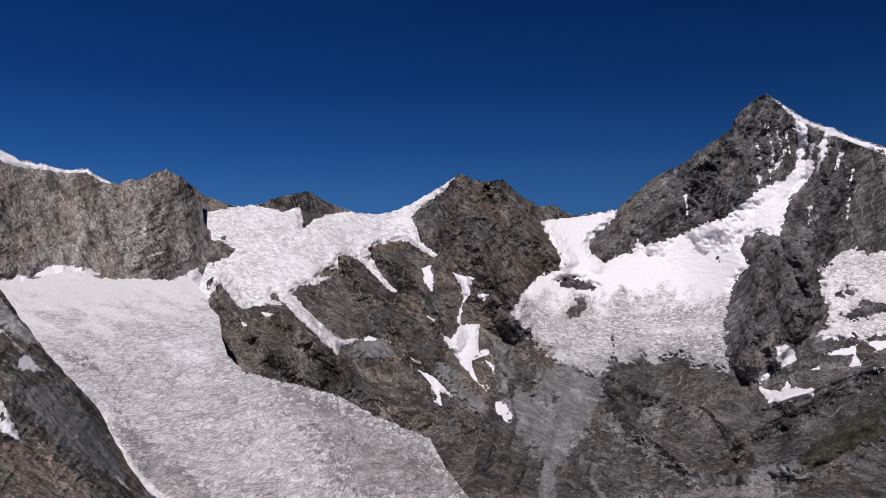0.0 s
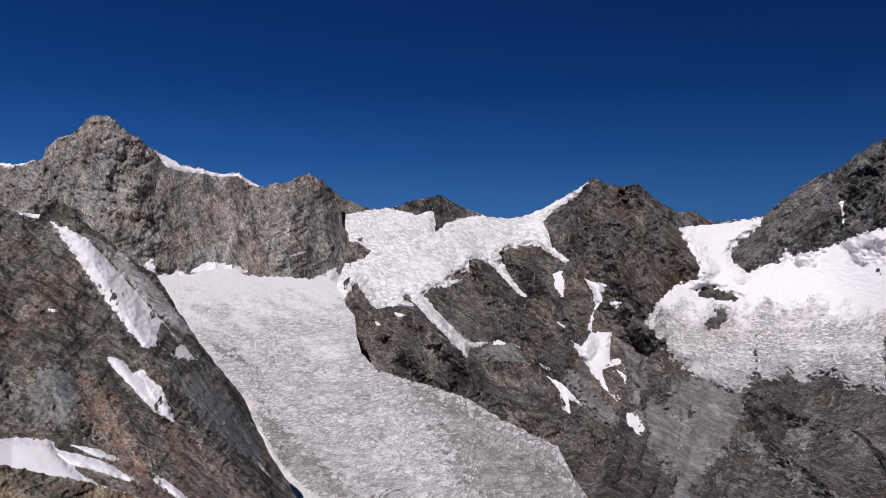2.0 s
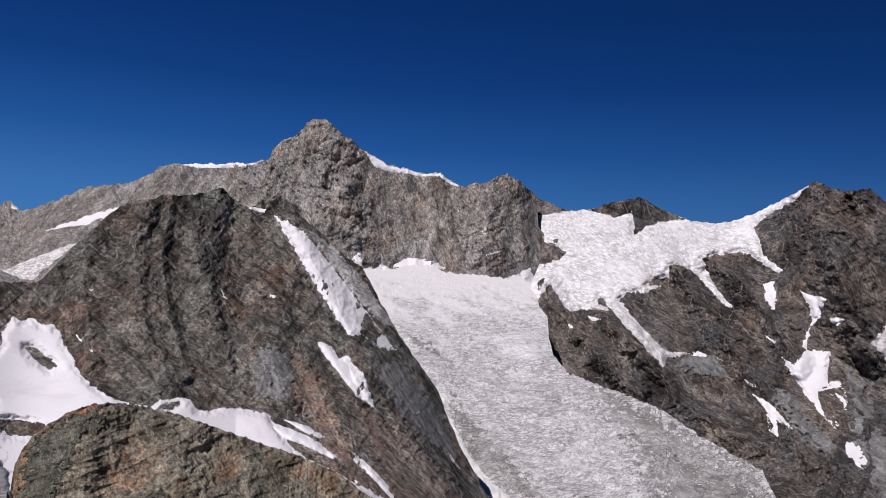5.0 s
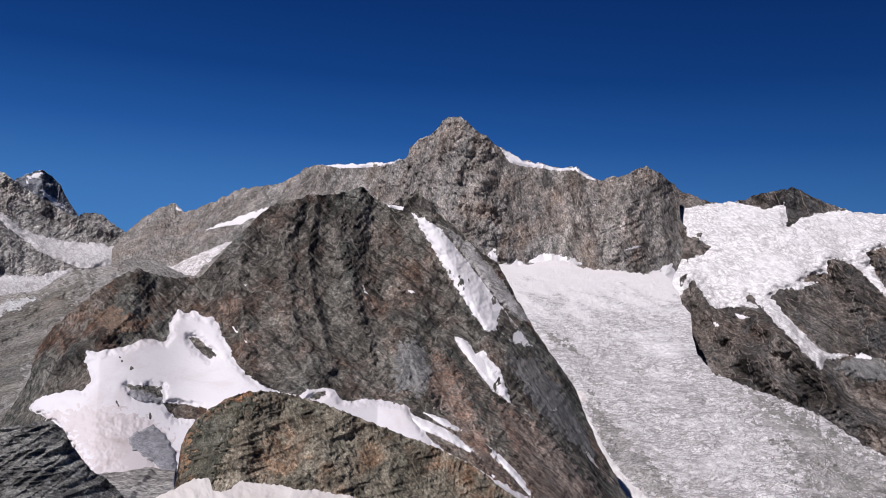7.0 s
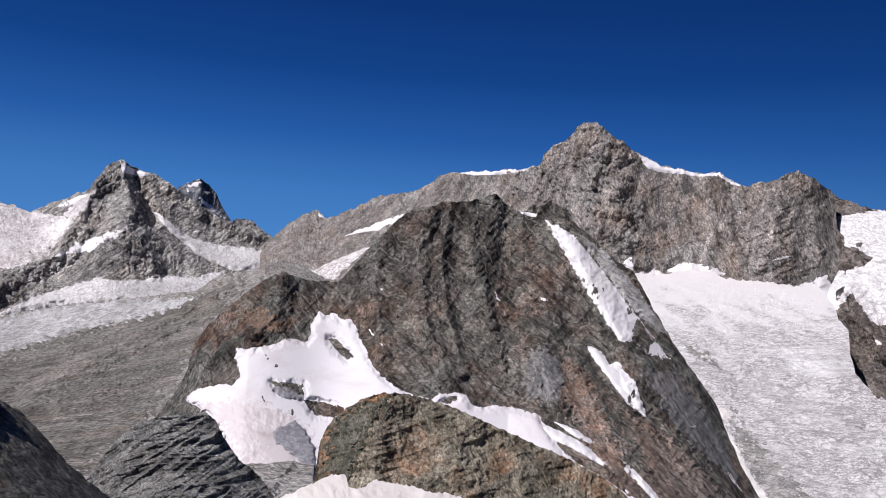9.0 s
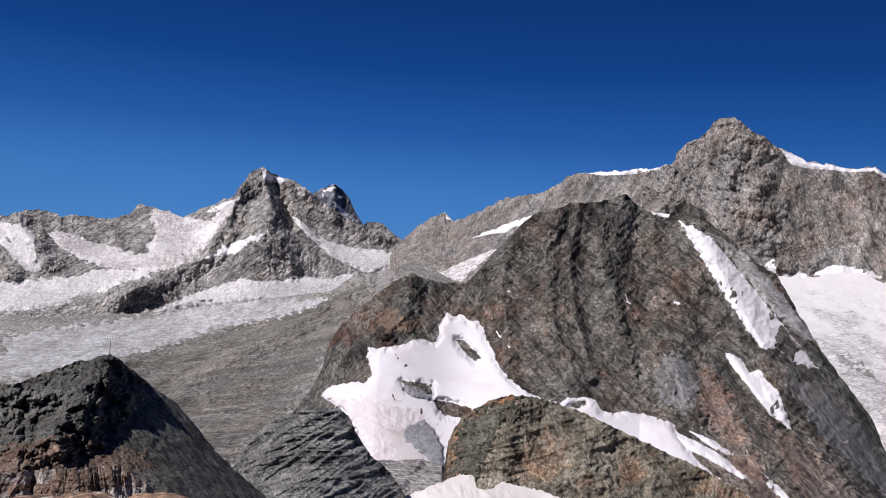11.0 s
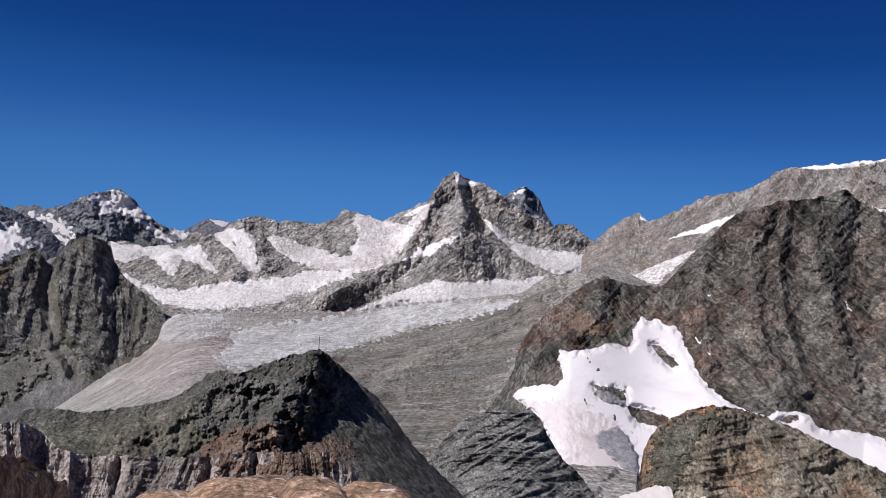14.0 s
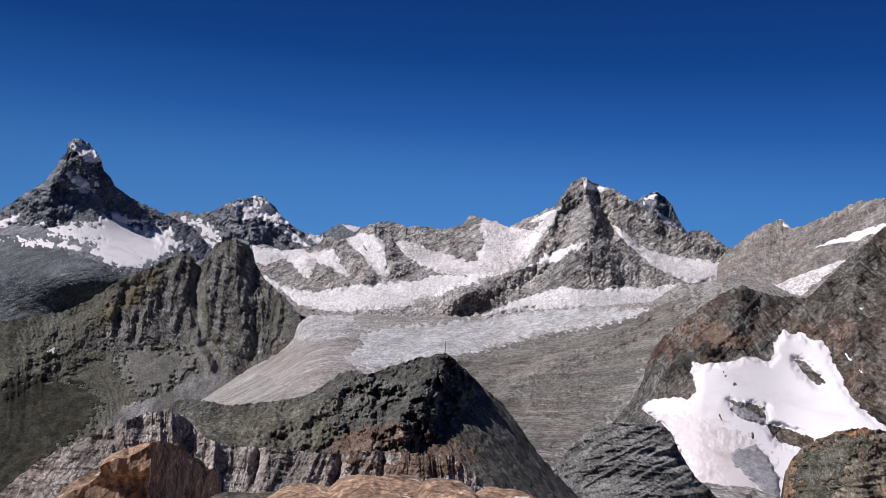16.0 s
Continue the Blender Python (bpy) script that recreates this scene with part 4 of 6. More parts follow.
green.drape("scree", ((98.6, -2.3), (98.0, -2.3), (97.9, -5.0), (97.2, -7.4), (95.4, -9.8), (96.6, -10.6), (98.3, -9.0), (98.5, -5.0)), M_FAN, "pale scree in a gully", on=green_ob, ragged=0.15, fill=0.9, thick=6)

# ---- main ridge: the pyramid with the long snow edge ----
R_LEFT = ((38.54, 8.22), (39.07, 7.91), (40.17, 7.64), (41.29, 7.6), (42.43, 7.43), (43.97, 7.29), (44.95, 7.2), (45.94, 7.1), (46.41, 6.85), (46.91, 6.34), (47.5, 5.99), (48.3, 5.55), (50.89, 5.05), (51.54, 4.72), (52.2, 4.31), (52.86, 3.9), (53.54, 3.68), (54.22, 3.26), (54.92, 3.02), (55.39, 3.56), (55.75, 3.62), (56.21, 3.36), (56.75, 3.13), (57.46, 2.61), (57.99, 2.06), (58.7, 1.4), (59.58, 0.12))
R_RIGHT = ((15.37, -1.66), (15.55, 0.39), (15.72, 2.03), (15.97, 2.55), (16.57, 2.99), (17.37, 3.51), (17.83, 4.12), (18.01, 5.9), (18.23, 6.56), (18.69, 6.93), (19.52, 7.55), (20.05, 7.75), (20.34, 8), (20.95, 7.83), (21.35, 7.58), (21.76, 7.4), (22.17, 7.23), (22.79, 7.22), (23.33, 7.04), (23.82, 6.78), (24.68, 7.27), (25.55, 7.85), (27.04, 7.74), (28.13, 8.05), (29.44, 8.23), (30.54, 8.76), (31.43, 9.16), (32.11, 9.65), (32.56, 10.06), (33.01, 10.18), (33.69, 10.79), (34.46, 11.36), (34.9, 11.43), (35.25, 11.29), (35.56, 11.4), (35.9, 11.13), (36.31, 10.52), (36.73, 9.99), (37.59, 9.65), (38.02, 9.33), (38.43, 8.88))
roth = Slope(R_LEFT + R_RIGHT, lines(((15, 2420), (19, 2380), (24, 2300), (33, 2290), (55, 2900))), const(-6.5), lines(((15, 2060), (22, 1990), (33, 1950), (55, 2100))), curve=0.85, relief=10, width=90, tall=3.0, dip=-0.5, bed=0.25, seed=31, cut=1.2,
             bulges=((20.83, 4.39, 3, 4, 30),),
             spurs=((70, 4.5, (35.25, 11.4), (36.6, 8.4), (36.2, 6.0), (35.0, 3.5), (33.2, 0.5)), (40, 2.5, *((20.34, 8), (21.66, 4.79), (21.1, 0.57))), (30, 1.4, *((56, 3.47), (57.81, 0.77), (59.87, -1.52))), *fan(18.5, 47.0, lines(R_LEFT + R_RIGHT), 0.3, 30, -0.12, 20, 0.6, 311)))
roth_peak = roth.build("mountain", M_GNEISS, "massive grey brown gneiss peak with a steep face", low=-2.6)
roth.drape("snow_patch", ((45.24, 7.2), (43.8, 7.38), (41.65, 7.63), (39.14, 7.98), (39.9, 7.51), (41.63, 7.2), (42.92, 7.09), (43.78, 7.04)), M_SNOW, "snow crest", on=roth_peak, ragged=0.05, soft=0.1, thick=2)
roth.drape("snow_patch", ((31.43, 9.16), (30.54, 8.76), (29.44, 8.23), (28.13, 8.05), (27.04, 7.74), (25.55, 7.85), (24.68, 7.27), (23.82, 6.78), (24.67, 6.98), (25.63, 7.6), (27.04, 7.52), (28.55, 7.7), (29.85, 7.83), (30.73, 8.11)), M_SNOW, "snow crest", on=roth_peak, ragged=0.05, soft=0.1, thick=2)
roth.drape("snow_patch", ((53.55, 1.68), (52.31, 2.42), (51.48, 2.72), (50.25, 3.28), (48.71, 3.93), (49.42, 3.19), (50.84, 2.4), (52.29, 2.08)), M_SNOW, "", on=roth_peak, ragged=0.12, soft=0.3)
roth.drape("snow_patch", ((55.57, 3.57), (54.99, 3.08), (55.42, 3.15)), M_SNOW, "", on=roth_peak, ragged=0.05, soft=0.1)
roth.drape("glacier", ((56.82, -1.53), (55.98, -1.05), (54.93, -0.56), (53.47, 0.21), (51.32, 1.18), (52.2, 0.19), (53.21, -0.72), (54.02, -1.63)), M_ICE_HANG, "small hanging glacier between ridges", "glacier", ragged=0.12)
roth.drape("snow_patch", ((20.84, -0.37), (19.09, 0.44), (18.3, 0.92), (17.84, -0.25), (17.87, -1.91), (20.28, -1.61)), M_SNOW, "", on=roth_peak, ragged=0.12, soft=0.3)
roth.drape("snow_patch", ((21.96, 1.6), (21.15, 1.97), (20.13, 2.09), (21.14, 1.76)), M_SNOW, "", on=roth_peak, ragged=0.1, soft=0.1)
for spot in (((32.09, 0.89), (31.55, 1.53), (31.21, 0.49), (31.63, 0.13)), ((28.91, 0.59), (27.86, 1.24), (26.78, 1.11), (25.71, 1.02), (24.85, 0.5), (26.1, 0.1), (27.82, 0.12)), ((30.72, 0.25), (29.77, 0.55), (28.89, 0.16), (29.96, -0.15)), ((24.18, 5.07), (23.76, 5.25), (23.96, 4.82))):
    roth.drape("snow_patch", spot, M_SNOW, "", on=roth_peak, ragged=0.2, soft=0.2)

# ---- the middle ridge and the great white peak ----
M_CREST = ((-10.2, 4.07), (-9.51, 4.34), (-8.98, 4.77), (-8.63, 4.93), (-8.1, 4.9), (-7.56, 4.86), (-7.02, 5.23), (-6.47, 5.55), (-5.91, 5.96), (-5.54, 6.36), (-5.16, 6.77), (-4.79, 7.06), (-4.22, 6.99), (-3.46, 6.92), (-2.89, 7.01), (-2.3, 7.22), (-1.91, 7.51), (-1.52, 7.6), (-0.93, 7.24), (0.05, 6.63), (1.65, 5.71), (3.27, 4.95), (4.92, 4.59), (6.81, 4.82), (7.63, 5.16), (8.33, 5.43), (9.04, 5.75), (9.94, 6.3), (10.3, 6.45), (11.2, 6.3), (11.74, 6.14), (12.29, 6.06), (12.84, 5.9), (13.39, 5.66), (14.14, 5.41), (15.48, 5.31), (16.46, 5.63), (17.06, 5.95), (17.66, 6.11), (18.23, 6.36), (18.57, 3.6), (20.34, 2.29))
W_CREST = ((-40.47, 1.12), (-35.14, 4.61), (-31.19, 7.48), (-29.97, 8.06), (-28.98, 8.55), (-27.98, 9.19), (-26.96, 9.61), (-26.27, 10.07), (-25.58, 10.65), (-24.7, 11.41), (-24.1, 11.95), (-23.62, 11.85), (-23.04, 11.52), (-22.66, 11.17), (-22.35, 10.97), (-21.87, 10.38), (-21.71, 10.08), (-21.46, 9.62), (-20.68, 9.17), (-20.08, 8.82), (-19.29, 8.35), (-18.68, 7.82), (-17.87, 7.35), (-17.26, 7.18), (-16.65, 6.89), (-16.03, 6.59), (-15.4, 6.04), (-14.77, 5.66), (-14.14, 5.05), (-13.71, 4.78), (-13.53, 4.4), (-11.61, 4.19))
weiss = Slope(M_CREST + W_CREST, lines(((-38, 2700), (-23, 2780), (-8, 2650), (5, 2550), (18, 2450))), const(-24.0), lines(((-38, 1100), (-10, 1000), (18, 850))), curve=0.72, relief=26, width=110, tall=2.2, seed=41, dip=-0.45, bed=0.2,
              bulges=((-3.38, 2.22, 3, 4.5, 140), (-23.99, -2.88, 1.8, 5, 70), (11.47, -4.69, 4, 2.5, 70), (-17.57, -1.17, 4, 4, -90)),
              spurs=((120, 2.0, *((-1.56, 7.71), (-2.13, 4.44), (-3.33, 0.47), (-4.96, -3.48))), (90, 1.5, *((-4.61, 7.14), (-6.46, 3.43), (-8.74, 0.76))), (110, 2.2, *((-24.1, 11.95), (-23.33, 9.13), (-21.7, 5.66), (-20.08, 3.3))), (110, 1.6, *((-26.96, 9.53), (-27.83, 5.21), (-26.63, 1), (-25.04, -3.68), (-22.37, -6.86))), (90, 1.5, *((-19.48, 8.25), (-17.79, 5.07), (-15.68, 2.24))), (60, 1.0, *((-14.14, 5.05), (-13.63, 2.32), (-11.91, 0.67))),
                     (70, 1.2, *((7.96, 1.54), (5.86, -1.02), (3.34, -4.56), (1.23, -7.2), (-1.68, -11.89))), (70, 1.2, *((5.35, 2.22), (2.79, 0.2), (0.25, -2.92), (-0.56, -5.1))), (60, 1.0, *((16.81, -0.28), (15.56, -2.83), (13.15, -5.46), (9.86, -8.13))), (70, 1.2, *((13.09, -2.09), (9.8, -5.19), (7.31, -8.25), (2.2, -10.96))), (60, 1.0, *((-4.52, -3.47), (-6.2, -5.22), (-7.36, -9.46))), (-15, 1.2, *((-1.35, -0.35), (-1.89, -4.27), (-3.08, -8.57), (-5.15, -11.52))), (-30, 1.2, *((-6.15, -6.92), (-7.76, -10.29), (-8.9, -14.35))), (60, 0.9, *((-12.26, -8.01), (-15.68, -9.4), (-18.83, -9.93), (-20.69, -11.62), (-22.13, -13.07))), (70, 1.0, *((-12.43, -9.04), (-14.39, -11.85), (-16.74, -13.35), (-18.25, -15.2))), (-28, 0.9, *((-11.6, -9.04), (-13.16, -11.88), (-16.3, -14.53), (-19.02, -15.34))), (-22, 0.8, *((-17.3, -8.97), (-19.57, -10.89), (-20.64, -12.77), (-20.95, -14.65))), (-70, 0.9, *((-27.23, -10.49), (-24.75, -11.4), (-22.15, -12.69), (-20.94, -15.03))), (80, 1.6, *((-33.2, -6.51), (-30.26, -9.56), (-27.5, -12.31), (-24.64, -14.01))), (60, 0.6, *((-23.42, 1.73), (-23.13, -1.28), (-22.25, -4.88), (-21.89, -7.66))), (70, 0.6, *((-25.05, 1.46), (-25.88, -0.15), (-26.5, -2.51), (-24.97, -5.63), (-23.84, -6.83))), (-40, 0.4, *((-24.12, 0.7), (-23.83, -2.09), (-24.64, -4.86))), (50, 0.6, *((-22.99, -9.96), (-26.26, -8.67), (-29.03, -7.42), (-31.65, -6.58))), (-45, 0.6, *((-24.78, -10.64), (-27.61, -9.35), (-30.32, -8.1))), (-60, 1.2, *((-26.19, 8.07), (-26.3, 6.11), (-24.99, 4.63)))))
SPLIT = (-10.76, 4.14)[0]
shoulder = weiss.build("mountain", M_ROGNON, "dark brown rock ridge rising from white glaciers", az0=SPLIT)
great = weiss.build("mountain", M_WEISS, "great pyramid peak of slate grey rock", az1=SPLIT)
PLATEAU = ((20.26, -0.39), (18.89, 0.52), (17.5, 1.24), (16.14, 1.55), (15.68, 2.17), (16.6, 2.73), (17.64, 2.91), (18.46, 3.08), (18.45, 3.91), (18.17, 4.53), (17.76, 4.9), (16.24, 5.19), (14.61, 5.49), (13.58, 5.31), (12.13, 4.92), (10.86, 5.34), (10.66, 4.48), (10.6, 3.62), (9.6, 4.47), (8.32, 4.75), (6.81, 4.9), (5.08, 4.65), (3.54, 5.06), (1.78, 5.8), (-0.45, 7.09), (-0.98, 7.25), (-0.21, 6.23), (1.57, 5.19), (2.34, 4.34), (1.92, 3.45), (1.64, 2.35), (0.36, 1.45), (0.58, 1.1), (1.66, 1.83), (2.95, 2.6), (4.04, 2.41), (5, 2.35))
PLATEAU = PLATEAU + ((5.79, 2.02), (5.05, 0.47), (4.12, -0.86), (3.36, -1.62), (4.13, -1.29), (5.19, -0.17), (6.25, 0.94), (7.52, 1.62), (8.04, 1.42), (8.06, 0.55), (9.26, 0.37), (9.61, -0.14), (8.63, -0.08), (9.71, -0.7), (10.98, -0.66), (11.49, -1.29), (10.59, -2.39), (9.35, -3.71), (8.09, -4.83), (5.95, -4.82), (7.89, -5.35), (8.25, -6.01), (9.37, -4.99), (11.03, -3.22), (12.26, -1.9), (12.95, -1.03), (13.16, -1.45), (12.26, -2.12), (13.5, -2.07), (15.15, -2.35), (15.75, -1.78), (16.34, -0.92), (16.81, -0.28), (17.13, -0.69), (17.54, -1.51), (19.12, -1.45))
weiss.drape("glacier", PLATEAU, M_PLATEAU, "broad white snow plateau on a saddle", "glacier", ragged=0.14, lumps=1, lump_size=60)
weiss.drape("glacier", ((-7.55, 3.74), (-9.48, 3.93), (-11.6, 4.15), (-13.53, 4.4), (-13.05, 3.62), (-11.98, 2.81), (-11.11, 1.98), (-11.42, 1.11), (-12.41, 0.44), (-12.96, 0.85), (-14.33, 1.11), (-14.78, 2.06), (-15.25, 1.63), (-16.88, 1.99), (-18.49, 2.63), (-19.68, 3.11), (-20.85, 3.34), (-21.63, 3.96), (-23.18, 5.15), (-24.49, 5.78), (-25.22, 6), (-25.61, 6.75), (-26.16, 7.18), (-26.79, 7.04), (-26.91, 6.64), (-26.53, 5.78), (-25.35, 4.61), (-24.74, 2.86), (-24.53, 1.96), (-23.44, 2.25), (-22.32, 1.97), (-21.99, 1.18), (-22.43, -0.05), (-21.45, -1.24), (-21.02, -2.46), (-20.65, -4.48), (-20.67, -6.89), (-19.73, -6.51), (-18.94, -6.92), (-17.99, -6.12), (-16.59, -6.33), (-15.37, -6.96), (-14.17, -6.13), (-12.52, -6.34), (-10.81, -7.38), (-9.14, -6.95), (-7.47, -5.75), (-6.01, -4.36), (-5.18, -3.26), (-6.09, -1.77), (-7.2, -0.5), (-8.93, -0.02), (-9.05, 0.97), (-8.36, 2.29)), M_ICEFALL, "wide white hanging glacier broken by crevasses", "glacier", holes=(((-8.69, -0.84), (-9.76, -0.65), (-10.81, -0.89), (-11.72, -1.38), (-11, -1.66), (-9.95, -1.43), (-9.1, -1.32)), ((-9.34, -3.21), (-10.04, -2.71), (-10.14, -2.2), (-10.82, -2.13), (-10.87, -2.94), (-10.26, -3.57), (-9.58, -3.65))), lumps=3.5, lump_size=32, ragged=0.22)
weiss.drape("icefall", ((-6.42, -5.22), (-9.21, -4.84), (-11.75, -4.44), (-20.76, -4.48), (-20.54, -5.29), (-20.86, -6.89), (-20.83, -7.69), (-19.51, -7.23), (-18.53, -7.53), (-17.97, -6.77), (-16.99, -6.45), (-15.76, -7.28), (-14.77, -6.55), (-13.73, -7.17), (-12.71, -6.76), (-11.62, -8.3), (-9.96, -7.8), (-8.5, -6.95), (-7.04, -5.74)), M_ICE_BROKEN, "dirty broken ice at the foot of a hanging glacier", "glacier", lumps=9, lump_size=22, ragged=0.5)
weiss.drape("glacier", ((-26.92, -0.57), (-27.81, 0.11), (-28.34, 0.75), (-29.36, 0.9), (-30, 0.49), (-31.63, 0.81), (-33.13, -0.71), (-32.98, -4.36), (-30.45, -4.85), (-28.45, -5.26), (-26.4, -5.15), (-27.19, -4.44), (-27.51, -3.29), (-27.03, -2.12)), M_ICE_HANG, "hanging glacier on a dark rock wall", "glacier", lumps=5, lump_size=40, ragged=0.3, holes=(((-28.11, -3.67), (-28.87, -3.21), (-29.55, -2.72), (-30.53, -2.61), (-30.77, -3.2), (-29.84, -3.66), (-29, -3.97)), ((-27.89, -2.13), (-28.58, -1.83), (-29.25, -1.99), (-28.49, -2.37))))
for spot, stray in ((((0.38, -4.56), (-0.56, -5.1), (-1.25, -4.04), (-2.77, -3.99), (-2.52, -5.15), (-2.63, -6.1), (-3.37, -5.94), (-3.85, -7.32), (-3.75, -7.82), (-3.12, -6.88), (-2.6, -7.08), (-3.16, -8.57), (-3.58, -9.3), (-2.64, -8.78), (-1.38, -7.27), (-0.33, -5.74)), 0.15), (((-0.7, 0.02), (-2.35, -0.46), (-2.05, -1.67), (-1.42, -2.53), (-1.25, -4.04), (-0.9, -3.82), (-1.52, -2.09), (-1.33, -1)), 0.12), (((-2.53, -1.77), (-3.57, -1.71), (-3.03, -2.39)), 0.08), (((2.11, -7.39), (1.03, -7.84), (-0.7, -9.62), (0.5, -9), (0.36, -10.26), (1.04, -9.66), (1.18, -8.47)), 0.1),
                    (((-3.61, -9.68), (-4.55, -9.86), (-5.6, -11.03), (-5.23, -11.81), (-4.29, -11.31), (-3.7, -10.89)), 0.1), (((-7.33, -11.78), (-7.68, -11.45), (-7.95, -12.27), (-7.4, -12.27)), 0.05), (((-6.03, -10.91), (-6.67, -11.04), (-6.23, -11.45)), 0.05), (((1.69, 0.39), (0.95, 0.59), (0.72, -0.73), (0.87, -1.51), (1.42, -0.71)), 0.12), (((1.44, -3.23), (0.62, -3.6), (0.8, -3.77)), 0.05), (((5.94, -4.69), (4.14, -5.23), (6.38, -5.06)), 0.1), (((2.74, -6.38), (1.58, -6.98), (2.31, -6.83)), 0.05), (((15.36, -3.09), (14.88, -3.53), (15.17, -3.69)), 0.05), (((13.92, -2.56), (12.77, -2.78), (13.52, -3)), 0.05)):
    weiss.drape("snow_patch", spot, M_SNOW, "", on=shoulder, ragged=stray, soft=0.2)
for spot, stray in ((((-24.02, -5.81), (-24.61, -5.64), (-25.17, -6.02), (-25.28, -6.75), (-24.48, -7.2), (-24.09, -6.94)), 0.1), (((-23.03, -7.79), (-23.7, -7.5), (-23.43, -8.05), (-22.87, -8.22), (-23, -8.76), (-24.16, -8.87), (-24.7, -8.01), (-24.82, -8.58), (-26.33, -8.63), (-26.21, -9.2), (-24.13, -9.68), (-23.37, -9.6), (-22.74, -8.77)), 0.1), (((-26.81, -6.29), (-28.53, -5.71), (-29.52, -5.28), (-30.69, -5.25), (-32.03, -5.11), (-31.37, -5.75), (-30.67, -5.77), (-29.47, -6.36), (-29.22, -6.89), (-28.48, -7.07), (-28.75, -6.24), (-27.29, -6.28)), 0.12), (((-28.38, -9.61), (-29.88, -8.6), (-31.61, -7.74), (-31.6, -7.96), (-30.56, -8.45), (-29.3, -9.18)), 0.1), (((-29.7, -7.21), (-31.65, -6.58), (-32.27, -6.84), (-30.67, -7.42)), 0.15), (((-26.14, -7.34), (-26.67, -7.06), (-26.83, -7.36)), 0.06), (((-25.74, 10.25), (-26.44, 9.78), (-26.65, 8.8), (-26.16, 7.1), (-25.72, 6.94), (-25.92, 8.29)), 0.25), (((-27.45, 8.9), (-28.15, 9.02), (-27.58, 7.55), (-27.01, 6.44)), 0.35), (((-24.86, 8), (-25.19, 8.09), (-24.7, 6.63), (-24.41, 6.66)), 0.2), (((-23.22, 6.35), (-23.59, 6.24), (-23.3, 5.55)), 0.1), (((-24.38, 11.68), (-24.88, 11.23), (-25.58, 10.61), (-26.27, 10.03), (-26.96, 9.57), (-27.98, 9.15), (-28.98, 8.51), (-29.97, 8.02), (-31.18, 7.44), (-33.39, 5.85), (-30.91, 7.14), (-28.97, 8.17), (-27.63, 8.92), (-26.26, 9.73), (-25.39, 10.48)), 0.05)):
    weiss.drape("snow_patch", spot, M_SNOW, "", on=great, ragged=stray, soft=0.2)
for x0, y0, dx, dy, wide in ((-23.9, 9.9, -0.5, -2.2, 0.10), (-24.6, 9.6, -0.35, -1.9, 0.09), (-25.2, 9.2, -0.2, -1.6, 0.08), (-26.9, 8.3, 0.5, -1.8, 0.11), (-27.7, 8.2, 0.7, -2.0, 0.10), (-28.6, 7.4, 0.7, -1.6, 0.08), (-24.3, 7.7, 0.25, -1.7, 0.10), (-29.4, 6.6, 0.5, -1.5, 0.07), (-23.3, 8.6, -0.2, -1.2, 0.07), (-26.5, 3.9, 0.1, -1.3, 0.06), (-29.0, 4.4, 0.3, -1.5, 0.06), (-18.3, 5.2, -0.1, -1.7, 0.05)):
    # narrow gullies that still hold snow
    lie = ((x0 - wide, y0), (x0 + wide, y0), (x0 + dx * 0.5 + wide * 0.8, y0 + dy * 0.5), (x0 + dx, y0 + dy), (x0 + dx * 0.5 - wide * 0.8, y0 + dy * 0.5))
    weiss.drape("snow_patch", lie, M_SNOW, "", on=great, ragged=0.16, soft=0.15, grain=0.035, seed=int(abs(x0 * 10)))
weiss.drape("scree", ((-4.04, -5.18), (-4.88, -6.05), (-5.45, -8.61), (-6.93, -9.46), (-8.19, -10.3), (-7.24, -13.16), (-5.95, -13.57), (-4.73, -11.11), (-3.94, -8.59)), M_SCREE, "", on=shoulder, ragged=0.6, thick=3, fill=0.6)
weiss.drape("scree", ((6.81, -5.09), (4.65, -4.95), (3.82, -6.26), (5.56, -6.63), (7.26, -5.93)), M_SCREE, "", on=shoulder, ragged=0.3, thick=3)
weiss.drape("scree", ((0.35, -6.8), (-1.34, -8.54), (-3.46, -10.26), (-2.57, -11.08), (-0.45, -9.36), (0.81, -7.64)), M_SCREE, "", on=shoulder, ragged=0.4, thick=3)
weiss.drape("rubble", ((-3.98, -7.32), (-6.58, -6.93), (-9.11, -8.01), (-11.6, -9.04), (-14.13, -7.38), (-16.57, -7.15), (-18.91, -7.73), (-21.21, -7.88), (-24.8, -10.07), (-28.32, -8.57), (-30.6, -7.54), (-34.69, -6.8), (-34.19, -18.61), (4.2, -21.13), (0.17, -15.9), (-2.53, -12.32)), M_LOWER, "", on=great, ragged=0.9, thick=1.5, fill=-0.3, smooth=False)
weiss.drape("scree", ((-6.42, -9.46), (-6.98, -7.78), (-9.14, -6.95), (-12.05, -8.01), (-12.21, -9.45), (-12.05, -10.48), (-14.37, -12.25), (-16.72, -13.93), (-19.02, -15.15), (-20.91, -15.77), (-18.62, -15.63), (-16.29, -14.92), (-13.74, -12.86), (-12.01, -11.58), (-10.01, -12.82), (-8.9, -14.55), (-7.39, -15.17), (-6.39, -12.96)), M_SCREE, "", on=great, ragged=0.9, thick=3, fill=0.35)
weiss.drape("scree", ((-6.76, -14.77), (-8.27, -14.16), (-8.18, -17.12), (-6.67, -17.52)), M_SCREE, "", on=great, ragged=0.3, thick=4, fill=0.7)
weiss.drape("scree", ((-9.56, -13.55), (-10.19, -13.54), (-11.38, -15.49), (-12.15, -17.01), (-11.33, -17.04), (-10.34, -15.32)), M_SCREE, "", on=great, ragged=0.2, thick=4, fill=0.6)
